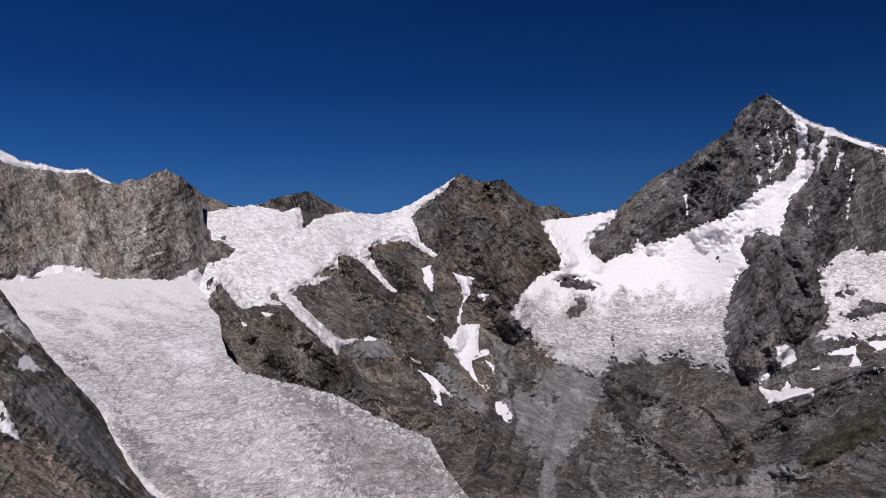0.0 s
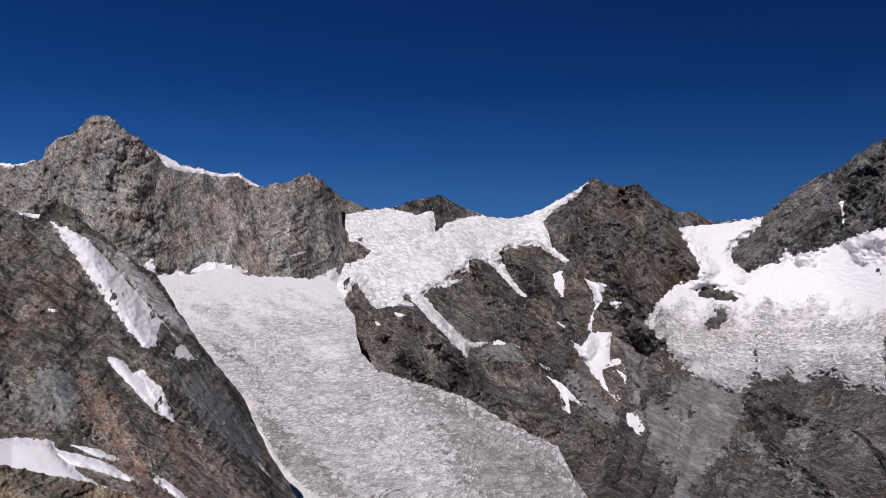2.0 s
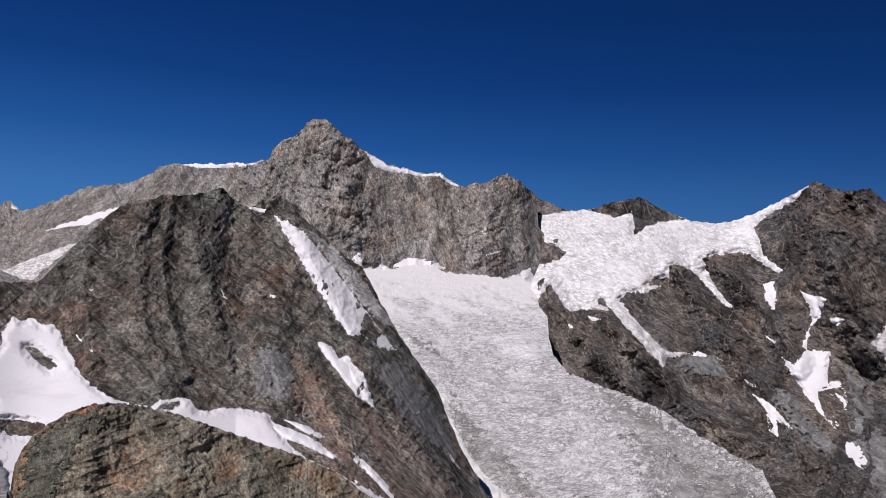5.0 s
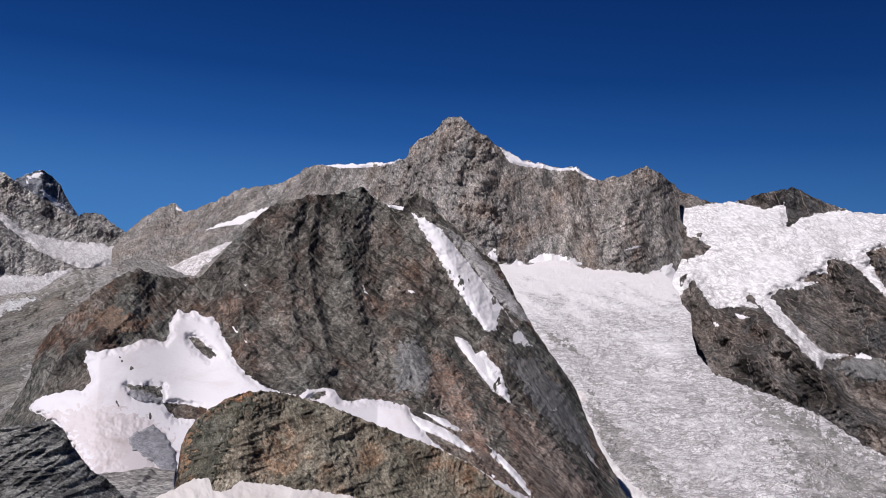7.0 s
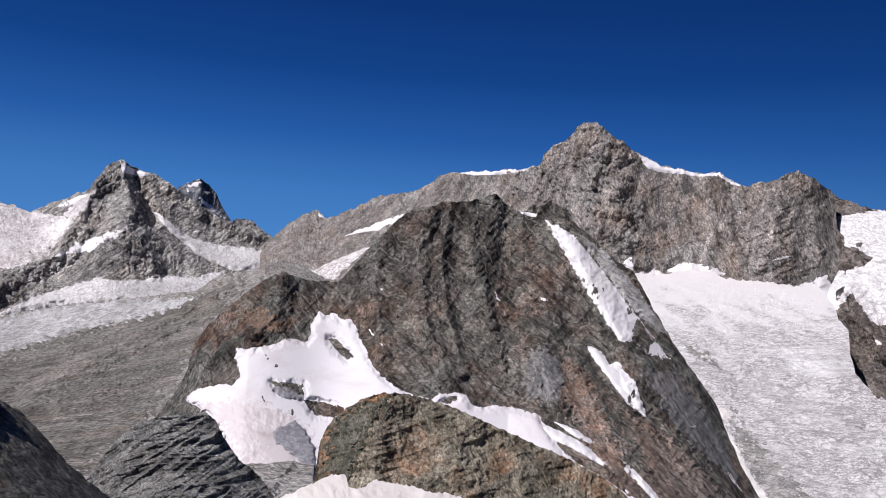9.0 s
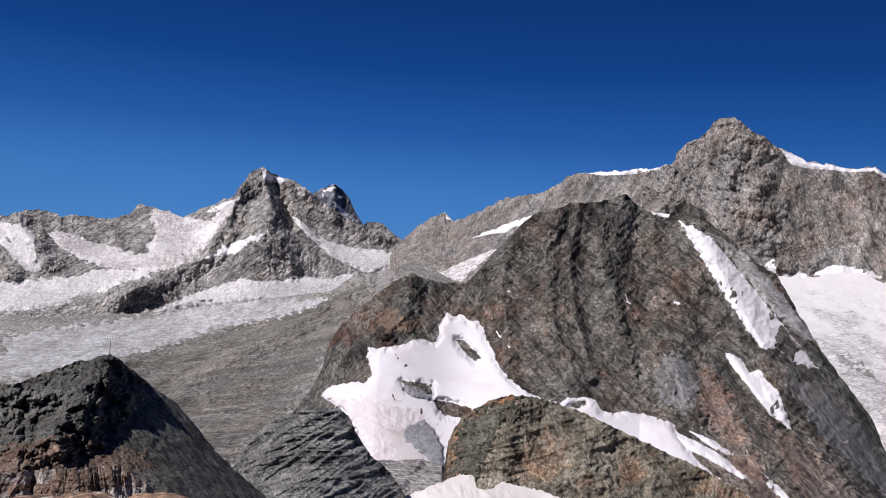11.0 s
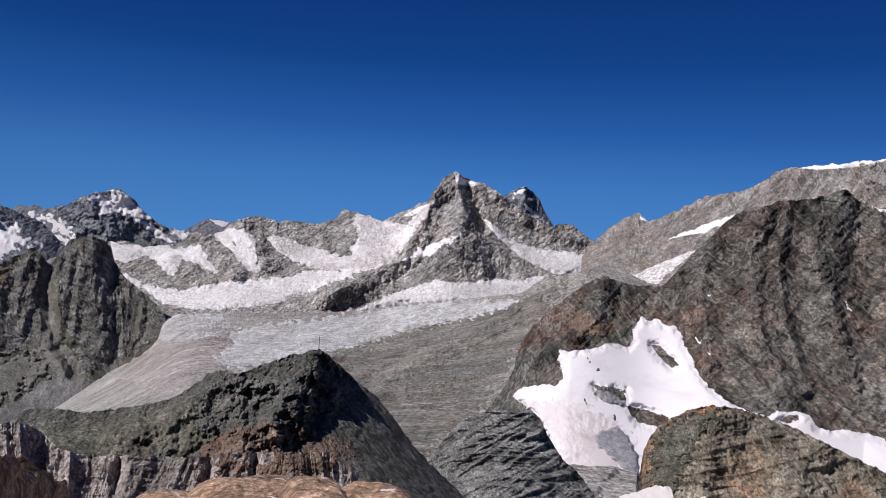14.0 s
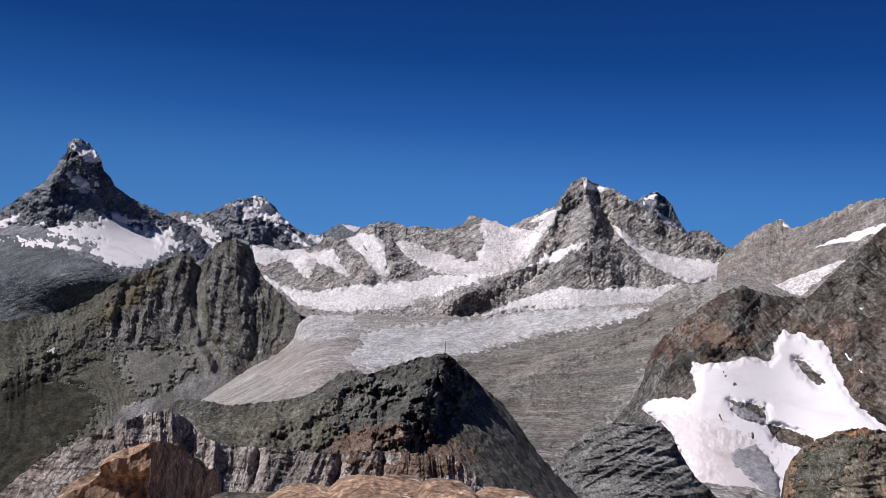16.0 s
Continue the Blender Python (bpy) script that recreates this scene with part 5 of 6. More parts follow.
weiss.drape("scree", ((-19.02, -15.15), (-20.96, -14.46), (-23.2, -13.93), (-25.38, -13.4), (-27.47, -12.97), (-25.35, -14.13), (-22.8, -14.89), (-20.91, -15.59)), M_SCREE, "", on=great, ragged=0.3, thick=4, fill=0.6)
weiss.drape("grass", ((-24.83, -13.81), (-26.12, -12.23), (-27.08, -11.54), (-28.83, -10.09), (-30.55, -8.71), (-34.12, -6.12), (-35.12, -10.58), (-32.71, -11.15), (-30.43, -11.78), (-28.15, -12.84), (-26.05, -14.07)), M_GRASS, "", on=great, ragged=0.2, thick=4, fill=0.85)
weiss.drape("ledge", ((-11.94, -17.1), (-13.82, -16.26), (-16.25, -15.99), (-18.81, -15.62), (-21.69, -14.9), (-24.64, -14.08), (-26.57, -14.02), (-25.31, -15.12), (-24.55, -16.37)), M_PALE_RIBS, "", on=great, ragged=0.3, thick=3, fill=-0.3, smooth=False)

# ---- the main glacier ----
basin_edge = ((-3.21, -18.68), (-1.54, -16.8), (0.13, -14.7), (1.37, -12.47), (3.09, -11.76), (5.65, -10.62), (7.76, -9.32), (9.87, -8.55), (13.19, -7.62), (15.23, -6.88), (16.33, -5.62), (16.67, -4.45), (16.85, -2.78), (17.48, -2.13), (17.74, -1.29), (18.71, 0.02), (19.46, 0.22), (19.87, -0.03), (21.91, 0.11), (24.84, 0.24), (26.13, 0.79), (27.84, 0.63), (29.11, 0.23), (31.28, 0.23), (33.54, 2.01), (36.6, 2.1))
main_ice = Slope(basin_edge, lambda az: floor_r(lines(basin_edge)(az)), const(-28.0), lambda az: floor_r(const(-28.0)(az)), curve=1.0, relief=6, width=26, tall=0.5, jag=0.2, bed=0.3, dip=-0.35, cut=1.6, cut_width=15, cut_tall=0.5, seed=51)
main_ice.base = lambda az, el: floor_r(el) - 14 * fbm(az * 0.35, el * 0.6, 3, 52)
crevassed = main_ice.rough
main_ice.rough = lambda az, el: crevassed(az, el) * (1 - 0.92 * step(-6.5, -2.2, el + 0.8 * fbm(az * 0.5, el * 0.8, 3, 57)))
ice_ob = main_ice.build("glacier", M_ICE, "great crevassed glacier flowing down the valley", "glacier", grain=0.065, even=True)
main_ice.drape("snow_margin", ((25.29, -10), (24.44, -10.23), (23.77, -11.12), (22.44, -13.23), (20.94, -14.86), (19.06, -16.38), (20.87, -16.59), (23.03, -14.08), (24.37, -11.78)), M_SNOW_PINK, "dusty snow margin", on=ice_ob, ragged=0.25, thick=3)
main_ice.drape("snow_margin", ((28.89, -5.38), (27.57, -6.16), (25.77, -8.58), (24.05, -9.29), (24.45, -9.94), (26.19, -8.61), (27.98, -6.61)), M_SNOW_PINK, "dusty snow margin", on=ice_ob, ragged=0.25, thick=3)

main_ice.drape("gritty_ice", ((13.6, -7.43), (9.87, -8.55), (5.65, -10.62), (1.37, -12.47), (-0.3, -14.71), (-1.96, -17.12), (6.66, -16.82), (8.32, -15.15), (9.97, -13.05), (11.59, -10.51), (13.21, -8.77)), M_DIRTY_ICE, "gritty ice margin", on=ice_ob, ragged=2.2, thick=0.5, fill=0.0, smooth=False)
main_ice.drape("gritty_ice", ((24.1, -8.72), (22.66, -10.4), (20.8, -12.13), (18.53, -14.29), (16.59, -16.21), (21.61, -15.62), (22.69, -13.06), (23.76, -10.67)), M_DIRTY_ICE, "gritty ice margin", on=ice_ob, ragged=0.8, thick=0.5, fill=0.0, smooth=False)
main_ice.drape("gritty_ice", ((27.58, -4.78), (26.2, -5.07), (25.15, -5.73), (24.79, -6.34), (25.86, -5.87), (27.07, -5.39)), M_DIRTY_ICE, "gritty ice margin", on=ice_ob, ragged=0.4, thick=0.5, fill=0.0, smooth=False)

# ---- the near ridge ----
ridge = Slope(((18.76, -18.97), (20.89, -16.21), (23.08, -12.89), (24.44, -10.15), (24.91, -8.94), (26.47, -6.94), (28.05, -4.9), (28.73, -3.86), (29.66, -2.4), (30.36, -1.13), (31.29, 0.36), (32.63, 1.18), (33.54, 2.01), (34.67, 3.06), (35.57, 3.59), (36.72, 4.8), (37.27, 5.34), (37.85, 5.62), (38.92, 5.05), (39.76, 4.4), (40.42, 4.54), (41.1, 5.03), (41.55, 5.44), (42, 5.76), (42.84, 5.37), (43.69, 5.15), (44.33, 4.98), (45.39, 4.92), (46.24, 4.75), (47.06, 4.4), (48.1, 4.21), (48.71, 3.87), (49.51, 3.19), (50.29, 2.3), (51.26, 1.19), (51.83, 0.53), (53.15, -1.2), (53.72, -1.72), (55.66, -1.78), (56.63, -1.53), (57.29, -1.35), (57.78, -1.13), (58.22, -1.47), (58.35, -1.31), (58.98, -1.78), (59.82, -2.39), (60.87, -3.32), (61.91, -4.25), (62.95, -5.38), (63.76, -6.51), (64.13, -7.81), (64.21, -8.67), (65.08, -10.41), (66.29, -12.13)), lines(((8, 640), (25, 820), (40, 900), (60, 760))), const(-30.0), const(260), curve=0.8, relief=7, width=38, tall=3.4, lean=-0.4, dip=-0.9, seed=61,
              spurs=((17.5, 1.5, *((42, 5.76), (42.66, 1.39), (41.55, -4.2), (39.19, -8.4))), (15, 1.2, *((47.06, 4.4), (47.73, 0.73), (46.66, -4.36), (44.78, -8.54))), (15, 1.4, *((37.85, 5.54), (35.71, 1.7), (32.42, -3.83), (28.68, -10.44), (24.21, -15.77))), (-6, 0.9, *((44.11, 4.78), (44.76, 0.43), (44.12, -4.28), (43.03, -9.35))), (-6, 0.8, *((41, 2.77), (41.67, -1.61), (39.27, -6.7), (39.12, -10.09))), (14, 1.2, *((57.78, -1.17), (58.18, -4.6), (59.93, -6.19), (64, -8.42))), (12.5, 1.0, *((50.29, 2.3), (50.91, -1.95), (49.85, -6.95))), (-12.5, 1.2, *((35.58, -1.35), (36.23, -6.58), (34.3, -10.75), (30.66, -14.67))), (10, 1.0, *((39.54, -0.65), (38.01, -5.79), (36.08, -9.98))), (9, 0.5, *((45.39, 4.92), (45.82, 0.38), (44.97, -4.31), (43.52, -8.1))), (9, 0.5, *((43.69, 5.15), (43.29, 0.93), (42.02, -3.35), (40.53, -7.59))), (9, 0.5, *((39.76, 4.4), (39.64, 1.53), (37.72, -2.32), (34.92, -6.53))), (-3, 0.4, *((42.68, 1.83), (41.63, -2.47), (40.14, -6.73))), (-3, 0.4, *((46.55, 2.5), (46.57, -1.79), (45.7, -6.88))), (-3, 0.4, *((38.82, 2.88), (37.36, -0.56), (34.56, -4.79), (32.17, -9.8)))))
ridge_ob = ridge.build("mountain", M_RIDGE, "brown and grey schist ridge with a broad rocky face")
HOLLOW = ((64.22, -10.82), (63.91, -10.21), (63.25, -9.94), (62.06, -9.69), (60.84, -9.65), (60.44, -8.97), (60.93, -7.73), (60.89, -7.04), (60.07, -7.05), (59.17, -6.9), (58.26, -6.66), (57.17, -6.19), (56.41, -6.26), (55.75, -6.38), (55.47, -5.77), (55.58, -5.17), (54.98, -4.06), (54.38, -4.33), (53.8, -4.12), (53.19, -4.6), (52.6, -4.5), (51.96, -5.32), (51.72, -6.06), (51.29, -6.63), (51.06, -7.17), (50.62, -7.99), (49.77, -8.81), (48.49, -9.62), (47.23, -10.03), (45.96, -10.23), (45.36, -9.72), (44.72, -9.8), (44.09, -9.62), (43.36, -9.77))
HOLLOW += ((42.76, -10.6), (41.9, -10.66), (41.27, -10.36), (39.97, -10.45), (39.1, -10.59), (37.78, -10.8), (37.09, -11.69), (36.63, -12.3), (35.71, -13.29), (34.59, -14.06), (32.82, -14.79), (30.6, -15.87), (27.98, -16.95), (27.84, -19.94), (42.51, -20.14), (58.9, -19.35), (61.34, -13.75), (62.83, -11.63))
hollow = ridge.drape("snowfield", HOLLOW, M_HOLLOW, "old snowfield in a hollow with pinkish dust", holes=(((54.1, -6.09), (53.51, -6.08), (52.06, -7.38), (52.65, -7.59), (53.67, -6.78)), ((58.13, -9.42), (55.86, -9.58), (55.71, -10.37), (57.54, -10.06)), ((55.81, -10.65), (53.67, -10.93), (52.55, -11.22), (53.03, -12.01), (54.8, -11.77)), ((45.2, -10.42), (44.71, -10), (43.95, -9.78), (44.06, -10.12), (44.68, -10.54))), ragged=0.12)
ridge.drape("dusty_snow", ((63.82, -10.73), (62.54, -10.42), (60.81, -10.11), (59, -10.29), (57.51, -10.6), (55.97, -11.35), (54.78, -12.16), (53.92, -13.75), (53.88, -16.05), (50.95, -17.69), (50, -20.33), (58.89, -19.7), (61.34, -13.75), (62.82, -11.74)), M_DUSTY, "pinkish dusty snow", on=hollow, ragged=0.7, thick=4, soft=0.4, bias=0.5)
ridge.drape("ice_lobe", ((58.32, -12.99), (57.43, -12.26), (56.12, -12.04), (55.13, -12.73), (54.37, -14.12), (54.11, -16.11), (55.37, -15.67), (56.93, -14.68), (57.9, -13.95)), M_BLUE_ICE, "bare grey ice lobe in an old snowfield", "ice", ragged=0.15, thick=12, bias=1.2)
ridge.drape("ice_lobe", ((59.03, -9.71), (57.56, -9.74), (55.63, -10.37), (55.8, -10.96), (57.51, -10.72)), M_BLUE_ICE, "bare grey ice streak in an old snowfield", "ice", ragged=0.15, thick=10, bias=1.0)
ridge.drape("snow_patch", ((38.05, 3.92), (36.04, 3.05), (34.52, 1.46), (33.06, -0.22), (31.68, -1.89), (30.32, -3.55), (28.38, -5.92), (29.8, -5.75), (30.91, -4.87), (31.98, -4.93), (33.13, -3.48), (34.29, -1.8), (35.46, -0.11), (36.54, 1.59)), M_SNOW, "long white couloir", on=ridge_ob, ragged=0.16, soft=0.12, thick=0.8)
ridge.drape("snow_patch", ((34.54, -5.31), (33.3, -5.77), (32.65, -6.68), (32.05, -6.4), (31.41, -7.22), (30.78, -7.7), (29.63, -10.5), (30.21, -10.03), (31.32, -9.34), (32.78, -7.63), (33.83, -6.48)), M_SNOW, "", on=ridge_ob, ragged=0.1, soft=0.25)
ridge.drape("dirty_snow", ((35.6, 3.16), (33.13, 1.52), (30.86, -0.98), (29.05, -3.26), (28.41, -4.3), (29.88, -3.78), (31.68, -1.98), (33.05, -0.31), (34.52, 1.46)), M_DIRTY_ICE, "grey dirty snow", on=ridge_ob, ragged=0.2, thick=0.8)
ridge.drape("snow_patch", ((28.61, -8.55), (27.08, -9.77), (25.99, -10.75), (27.27, -10.32)), M_SNOW, "", on=ridge_ob, ragged=0.1)
ridge.drape("scree", ((30.39, -6.77), (27.96, -6.82), (26.07, -8.78), (24.3, -11.49), (23.18, -13.78), (25.28, -12.79), (27.89, -10.57)), M_SCREE, "", on=ridge_ob, ragged=0.5, fill=0.4, thick=0.6)
ridge.drape("snow_patch", ((28.54, -8.67), (27.66, -9.12), (26.22, -9.99), (27.34, -9.61)), M_SNOW, "", on=ridge_ob, ragged=0.08, soft=0.15)
ridge.drape("scree", ((36.27, -5.73), (34.45, -7.37), (32.56, -10.66), (31.12, -13.89), (28.39, -17.29), (31.48, -15.52), (34.23, -12.41), (36.1, -9.56)), M_RUSTY_SCREE, "", on=ridge_ob, ragged=0.8, thick=0.6, fill=0.3)
ridge.drape("scree", ((31.3, -9.76), (28.65, -11.27), (26.01, -13.13), (23.38, -15.69), (22.05, -17.87), (27.06, -18.35), (28.9, -15.36)), M_RUSTY_SCREE, "", on=ridge_ob, ragged=0.8, thick=0.6, fill=0.2)
ridge.drape("scree", ((38.86, -6.26), (37.14, -5.76), (35.72, -8.27), (36.51, -10), (38.7, -9.65)), M_SCREE, "", on=ridge_ob, ragged=0.8, thick=0.6, fill=0.2)
ridge.drape("ledge", ((61.08, -4.63), (59.32, -3.82), (57.99, -4.59), (56.3, -4.57), (57.37, -5.79), (59.59, -5.8)), M_RUST, "rust red rock", on=ridge_ob, ragged=0.6, thick=0.6, fill=0.0, smooth=False)
for spot in (((38.41, -11.24), (36.66, -11.68), (34.66, -12.43), (32.88, -13.37), (31.1, -14.49), (31.52, -14.72), (33.3, -13.8), (35.07, -13.06), (36.84, -12.43)), ((36.68, -11.18), (34.7, -11.68), (32.7, -12.58), (30.69, -13.86), (28.68, -15.54), (27.54, -17.03), (28.06, -16.88), (29.76, -15.33), (31.56, -13.91), (33.56, -12.71), (35.11, -12.11)), ((31.5, -15.12), (29.73, -16.13), (28.39, -17.29), (29.03, -17.34), (30.37, -16.33)), ((26.13, -10.07), (25.24, -11.24), (24.12, -12.98), (23.01, -14.48), (23.66, -13.94), (24.99, -12.04)), ((40.21, 4.73), (39.77, 4.49), (38.63, 4.37), (38.79, 4.1), (39.84, 4.22)), ((38.17, -1.99), (37.2, -2.21), (37.81, -2.32)), ((41.67, -1.61), (41.1, -2.54), (41.41, -2.38)), ((51.08, -5.22), (50.57, -5.71), (50.93, -5.63)), ((50.22, -6.12), (49.88, -6.45), (50.13, -6.41)), ((50.49, -2.06), (50.09, -2.05), (50.32, -2.23))):
    ridge.drape("snow_patch", spot, M_SNOW, "", on=ridge_ob, ragged=0.06, soft=0.1)

# ---- knolls below the summit ----
dome = Slope(((27.95, -17.65), (30.15, -16.43), (32.38, -14.97), (35.03, -13.88), (36.8, -13.33), (38.56, -12.77), (40.76, -12.01), (42.95, -11.22), (44.68, -10.63), (46.38, -10.23), (47.65, -9.99), (48.89, -9.91), (50.11, -10.08), (51.31, -10.48), (52.28, -11.11), (53.23, -11.81), (53.89, -12.77), (54.31, -13.73), (54.5, -16.02), (54.87, -17.86)), const(330), const(-32.0), const(240), curve=0.6, relief=3.4, width=20, tall=1.0, seed=71, dip=-0.3, cut=1.0, cut_tall=1.2, spurs=((6, 2, *((48.89, -9.91), (49.95, -13.46), (50.22, -16.19))), (6, 2, *((42.95, -11.22), (43.65, -14.29), (42.68, -16.67)))))
dome_ob = dome.build("rock_knoll", M_DOME, "rounded rusty brown rock knoll", "rock")
dome.drape("lichen_patch", ((53.98, -14.13), (53.41, -12.2), (52.27, -11.23), (50.9, -10.48), (49.29, -10.16), (48.84, -11.06), (50.02, -12.06), (50.94, -13.83), (51.63, -16.14), (53.78, -16.43)), M_STONY_GRASS, "pale olive rock", on=dome_ob, ragged=1.0, fill=0.1, thick=0.4, smooth=False)
apron = Slope(((37.38, -19.66), (40.5, -17.78), (41.81, -17.33), (43.1, -17.18), (44.39, -16.94), (45.65, -16.94), (46.93, -16.61), (49, -16.41), (50.03, -16.23), (50.61, -16.72), (51.32, -16.96), (51.89, -16.78), (52.25, -15.93), (53.24, -15.97), (54, -16.31), (56.81, -17.53), (60.38, -18.85)), const(236), const(-34.0), const(180), curve=1.0, relief=1.0, width=15, jag=0.16, seed=73)
apron.build("snowfield", M_SNOW_PINK, "old snow apron round a rock knoll", "snowfield", smooth=True)
slab = Slope(((57.27, -17.73), (58.31, -16.44), (59.33, -15.47), (60.14, -15.03), (60.79, -14.16), (61.44, -13.28), (61.9, -12.35), (62.33, -11.93), (62.96, -11.49), (64.36, -11.79), (65.58, -11.86), (66.6, -12.14), (67.62, -12.54), (68.61, -13.38), (69.58, -14.7), (71.9, -18.02), (72.68, -19.19)), const(230), const(-32.0), const(150), curve=0.8, relief=2.4, width=12, tall=0.5, lean=1.2, bed=0.6, dip=-0.55, seed=75, cut=0.8)
slab.build("rock_knoll", M_SLAB, "dark slate knoll with slanting layers", "rock")
pyr = Slope(((66.3, -19.2), (68.09, -17.7), (69.88, -16.34), (71.71, -14.72), (72.89, -13.28), (74.07, -11.98), (74.78, -11.2), (75.46, -10.84), (76.38, -10.15), (77.31, -9.37), (78, -8.82), (78.7, -8.27), (79.15, -8), (79.81, -8.04), (80.44, -8.39), (81.1, -8.38), (82.16, -8.84), (83.02, -9.1), (83.86, -9.49), (85.13, -9.98), (85.8, -9.72), (86.45, -9.7), (87.29, -10), (87.7, -10.39), (88.31, -10.84), (88.92, -11.28), (89.74, -11.72), (91.4, -12.1), (93.47, -12.34), (95.5, -12.57), (96.32, -12.29), (97.93, -12.1), (99.1, -12.22), (99.64, -12.73), (100.55, -13.61), (103.04, -15.63)), const(150), const(-26.0), const(68), curve=0.8, relief=0.38, width=6, tall=1.4, seed=81, jag=0.14, cut=1.0, cut_tall=1.2,
            spurs=((14, 3.5, *((79.37, -8.06), (80.92, -10.89), (82.52, -13.07), (85.16, -15.66))), (7, 2.5, *((85.57, -9.87), (88.83, -12.52), (92.09, -14.22)))))
pyr_ob = pyr.build("rock_hill", M_PYRAMID, "dark pyramid hill of loose black scree", "hill")
pyr.drape("grass", ((99.74, -14.21), (98.25, -13.25), (94.66, -12.88), (91.38, -12.42), (88.87, -11.94), (87.18, -11.63), (87.92, -13.31), (86.12, -14.48), (88.6, -15.77), (91.98, -15.82), (95.29, -15.63), (98.13, -15.01)), M_STONY_GRASS, "thin grass", on=pyr_ob, ragged=0.8, fill=0.2, thick=0.2)
pyr.drape("scree", ((87.21, -11.21), (85.54, -10.38), (83.82, -10.12), (82.04, -10.53), (83.29, -11.44), (85.34, -13.21), (86.98, -14.51), (88.69, -14.56), (87.95, -12.9)), M_STONES, "grey stones", on=pyr_ob, ragged=0.8, fill=0.1, thick=0.2, smooth=False)
pyr.drape("ledge", ((87.39, -14.72), (85.3, -13.83), (82.71, -13.5), (79.16, -14.11), (76.49, -14.74), (75.53, -15.88), (82.47, -16.75), (87.69, -16.55)), M_RUST, "rust red ledge", on=pyr_ob, ragged=0.8, fill=0.1, thick=0.2, smooth=False)
cliff = Slope(((67.99, -23), (69.78, -22.2), (71.57, -21), (73.77, -19.2), (75.99, -16.9), (78.18, -15.52), (79.94, -15.47), (82.56, -15.54), (85.18, -15.5), (86.88, -15.8), (88.6, -15.77), (91.16, -15.57), (93.25, -15.43), (95.31, -15.27), (96.88, -14.71), (97.61, -13.92), (98.25, -13.25), (99.44, -12.96), (100.4, -12.91), (101.15, -13.06), (102.07, -13.46), (103.87, -14.17), (105.27, -14.71), (106.63, -15.38), (107.95, -16.16), (108.9, -17), (109.84, -17.75), (111.69, -18.84), (115.75, -20.85)), const(72), const(-30.0), const(54), curve=0.8, relief=1.1, width=3.4, tall=6, seed=85, bed=0.15, dip=0.1, jag=0.12,
              spurs=((-1.0, 0.8, *((97.61, -13.92), (98.07, -15.79), (98.14, -17.69))), (-1.5, 0.5, *((92.84, -15.43), (93.09, -17.78))), (-2, 0.6, *((86.67, -15.79), (86.96, -17.72))), (-1.5, 0.5, *((83.43, -15.59), (83.5, -17.6)))))
cliff_ob = cliff.build("cliff", M_CLIFF, "pale striped rock cliff with vertical ribs", "cliff")
cliff.drape("ledge", ((86.04, -15.49), (82.57, -15.42), (79.94, -15.39), (76.88, -15.42), (74.66, -15.89), (75.47, -16.68), (79.81, -17.2), (85.02, -17.66), (86.37, -16.91)), M_RUST, "dark red rock step", on=cliff_ob, ragged=0.6, fill=-0.3, thick=0.3, smooth=False)

# a thin pole on the top of the dark hill
pole_foot = place(np.array(79.27), np.array(-8.22), np.array(149.0))
bm = bmesh.new()
bmesh.ops.create_cone(bm, cap_ends=True, segments=8, radius1=0.09, radius2=0.06, depth=3.4, matrix=Matrix.Translation((0, 0, 1.4)))
me = bpy.data.meshes.new("summit_pole")
bm.to_mesh(me)
bm.free()
me.materials.append(M_POLE)
pole = tagged(new("summit_pole", me), "thin wooden pole on a dark summit", "pole")
pole.location = Vector([float(c) for c in pole_foot])
pole.rotation_euler = (0, radians(2), 0)

# ---- the summit under the camera ----
ga, gg = np.meshgrid(np.linspace(0, 2 * math.pi, 181), np.concatenate((np.linspace(0.02, 8, 60), np.linspace(8.5, 60, 50))))
gx, gy = gg * np.cos(ga), gg * np.sin(ga)
gz = -0.1 - 0.55 * np.maximum(0, gg - 4.0) + 0.09 * fbm(gx * 0.9, gy * 0.9, 6, 95, 0.55) * np.minimum(1, gg) + 0.8 * fbm(gx * 0.1, gy * 0.1, 4, 96) * step(5, 12, gg)
summit = sheet("summit_ground", np.stack((gx, gy, gz), -1), ga.shape, None, M_ORANGE, "ochre rock of the summit underfoot", "ground", "structure", False)


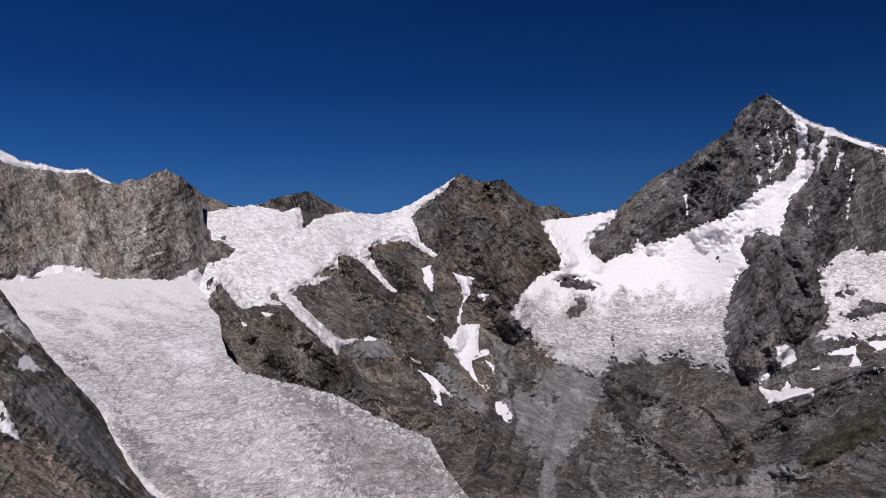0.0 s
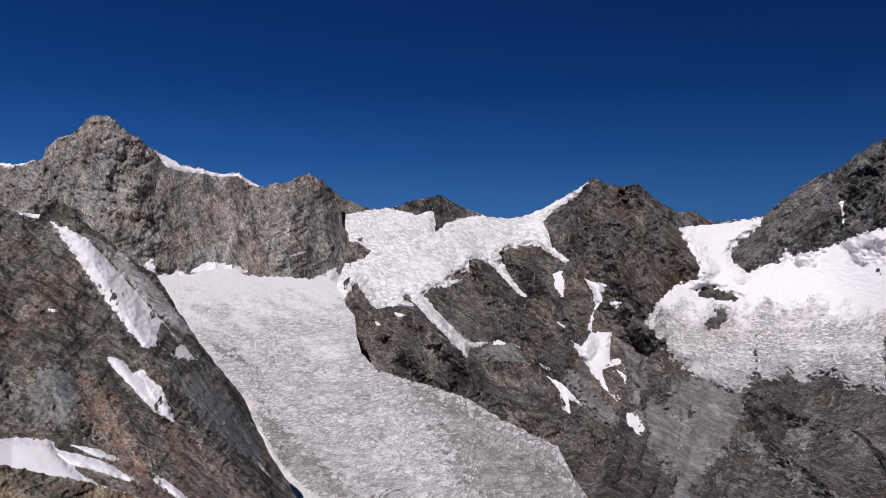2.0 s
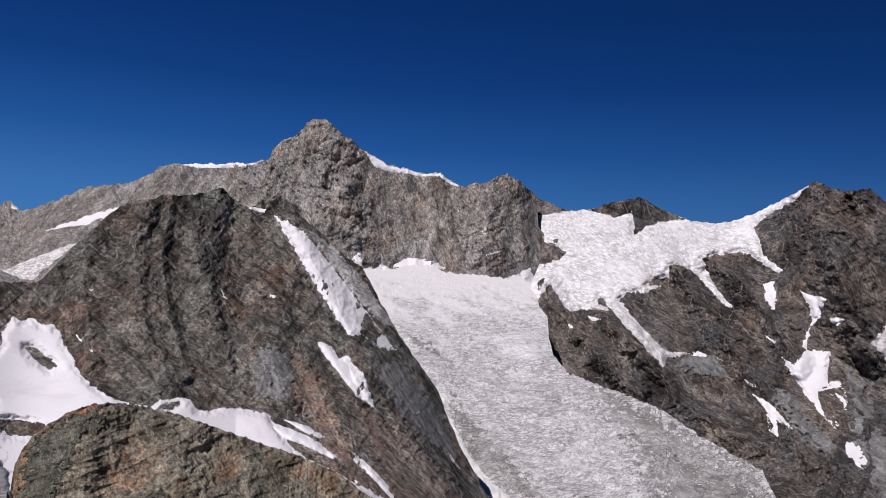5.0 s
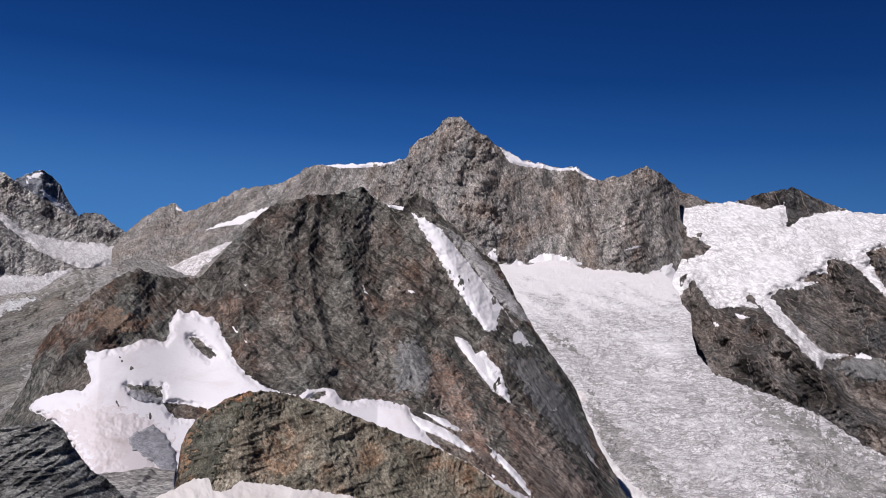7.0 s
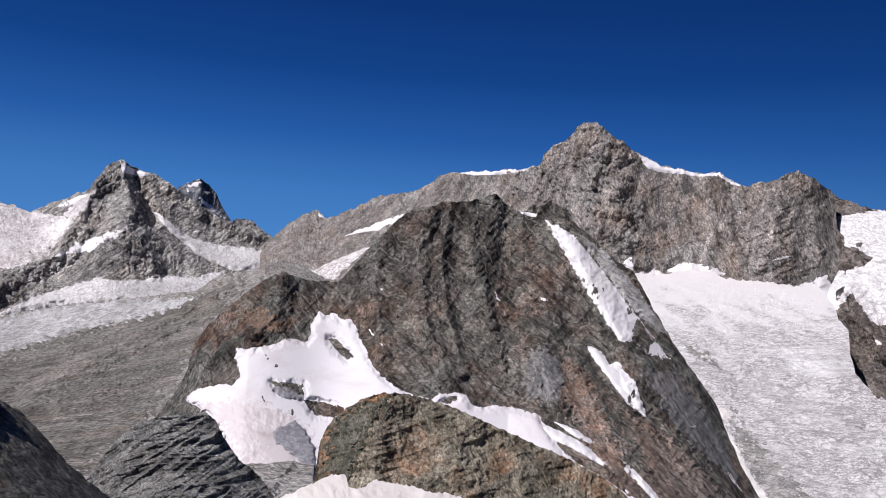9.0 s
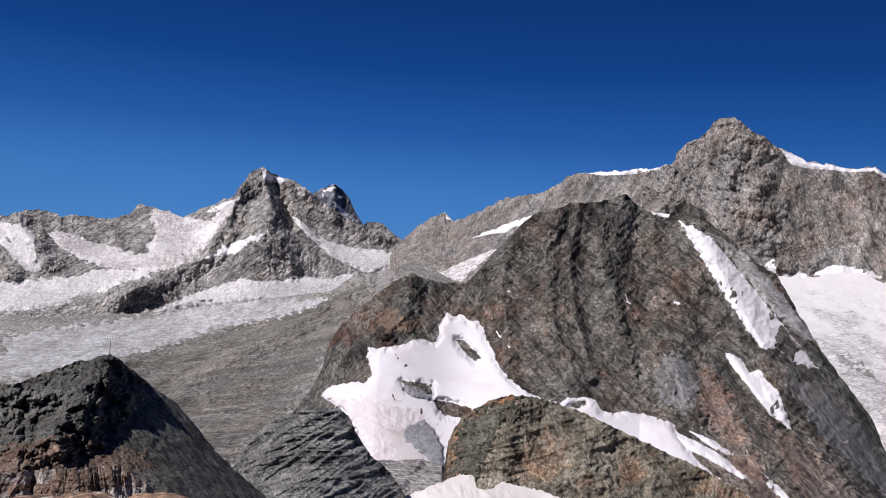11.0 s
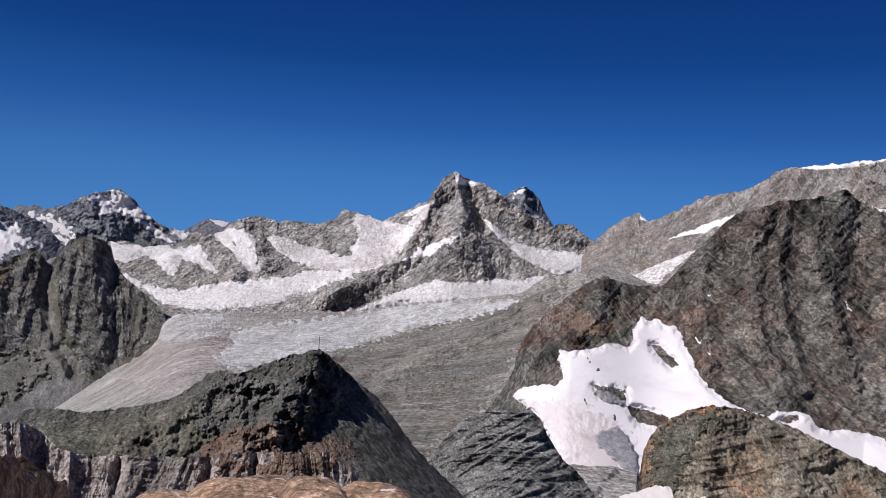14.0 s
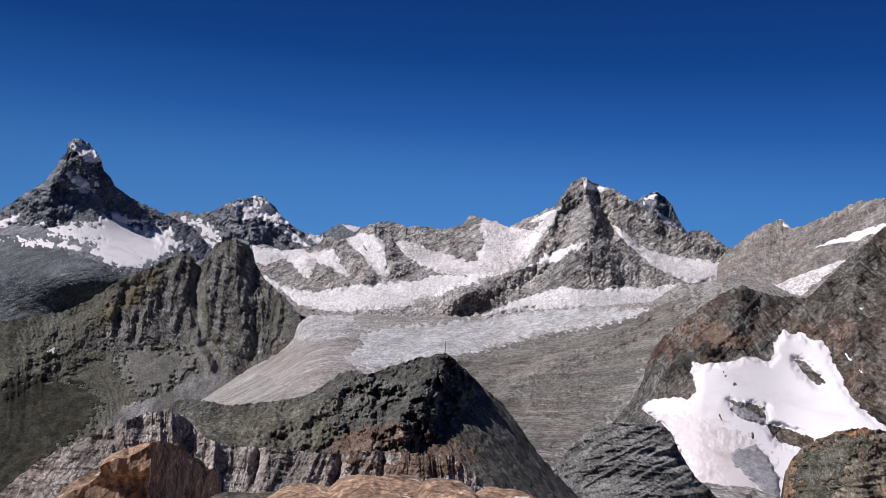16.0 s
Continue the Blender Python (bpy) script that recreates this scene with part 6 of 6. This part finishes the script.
def boulder(name, az, el, r, size, material, label, turn=0.0, seed=1, blunt=2.6, rough=0.12, layers=0.0, tip=0.0):
    """A weathered block whose top stands at that bearing, angle and distance from the eye; size: half width, half depth, half height."""
    eye = np.array((*arm(80.0), 0.0))
    rim, flat = place(np.array(az), np.array(el), np.array(r)), place(np.array(az), np.array(0.0), np.array(r * math.cos(radians(el)) - 0.7 * max(size[:2])))
    top = np.array((flat[0], flat[1], rim[2])) + eye
    u, v = np.meshgrid(np.linspace(-math.pi, math.pi, 121), np.linspace(-math.pi / 2, math.pi / 2, 61))
    k = 2 / blunt
    cp, sp = lambda w: np.sign(np.cos(w)) * np.abs(np.cos(w)) ** k, lambda w: np.sign(np.sin(w)) * np.abs(np.sin(w)) ** k
    x, y, z = cp(v) * cp(u), cp(v) * sp(u), sp(v)
    near_seam = 0.5 * (1 + np.cos(u))
    q = fbm(x * 1.7 + z * 0.9 + seed, y * 1.7 - z * 0.6 + 2 * seed, 6, seed, 0.55)
    f = 1 + rough * q
    x, y, z = x * f * size[0], y * f * size[1], z * f * size[2]
    if layers:
        z = z + layers * (np.abs(((z + 0.15 * x) / layers * 0.5) % 1 - 0.5) - 0.25)
        x = x * (1 + 0.03 * np.sign(np.sin(z / layers * 5)))
    z = z + tip * x
    t = radians(turn)
    out = np.stack((x * math.cos(t) - y * math.sin(t), x * math.sin(t) + y * math.cos(t), z - z.max()), -1) + top
    return sheet(name, out, u.shape, None, material, label, "rock", "", True)


boulder("boulder", 82.91, -16.69, 5.4, (0.46, 0.9, 0.4), M_ORANGE, "low ochre slab with white quartz spots", 86, 3, 3.2, 0.05, tip=-0.03)
boulder("boulder", 77.44, -16.68, 5.0, (0.24, 0.8, 0.35), M_ORANGE, "low ochre slab with white quartz spots", 88, 5, 3.0, 0.05)
boulder("boulder", 72.63, -16.95, 4.9, (0.3, 0.8, 0.35), M_ORANGE, "low ochre slab with white quartz spots", 84, 7, 3.0, 0.05)
boulder("boulder", 87.17, -17.72, 5.3, (0.5, 0.7, 0.35), M_ORANGE, "flat layered ochre slab of rock", 86, 9, 3.6, 0.05, tip=-0.04)
# this slab's shade comes from its dark material
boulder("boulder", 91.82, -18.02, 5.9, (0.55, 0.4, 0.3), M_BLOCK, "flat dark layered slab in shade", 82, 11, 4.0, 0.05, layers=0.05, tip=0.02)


def block(name, tops, depth, material, label, seed):
    """A broken, angular block: its upper corners as bearing, angle and distance from the eye, run down by that depth and roughened."""
    eye = Vector((*arm(80.0), 0.0))
    bm = bmesh.new()
    for az, el, r in tops:
        top = Vector([float(c) for c in place(np.array(az), np.array(el), np.array(r))]) + eye
        out = Vector((top.x, top.y, 0)).normalized()
        bm.verts.new(top)
        bm.verts.new(top - out * 0.12 * depth - Vector((0, 0, depth)))
    bmesh.ops.convex_hull(bm, input=bm.verts)
    bmesh.ops.triangulate(bm, faces=bm.faces)
    for size in (0.5, 0.22, 0.09):
        long = [e for e in bm.edges if e.calc_length() > size]
        bmesh.ops.subdivide_edges(bm, edges=long, cuts=2, use_grid_fill=True)
        bmesh.ops.triangulate(bm, faces=bm.faces)
    bm.normal_update()
    off = Vector((seed * 3.1, seed * 1.7, seed * 0.9))
    for v in bm.verts:
        q = v.co + off
        bed = noise.noise(Vector((q.x * 1.2, q.y * 1.2, q.z * 9.0)))
        chip = noise.cell(Vector((q.x * 4, q.y * 4, q.z * 8)))
        v.co += v.normal * (0.035 * bed + 0.03 * chip + 0.05 * noise.noise(q * 2.2))
    me = bpy.data.meshes.new(name)
    base = Vector((sum(v.co.x for v in bm.verts), sum(v.co.y for v in bm.verts), 0)) / len(bm.verts)
    base.z = min(v.co.z for v in bm.verts)
    bmesh.ops.translate(bm, vec=-base, verts=bm.verts)
    bm.to_mesh(me)
    bm.free()
    me.materials.append(material)
    ob = new(name, me)
    ob.location = base
    return tagged(ob, label, "rock")


block("boulder", ((100.4, -14.85, 5.5), (101.2, -15.3, 5.9), (103.7, -16.35, 6.2), (105.4, -17.6, 6.0), (107.2, -19.0, 5.9), (98.6, -15.6, 7.6), (97.3, -16.4, 8.8), (95.5, -17.55, 10.4)), 1.5, M_ORANGE, "angular ochre block with one sunlit and one shaded face", 3)
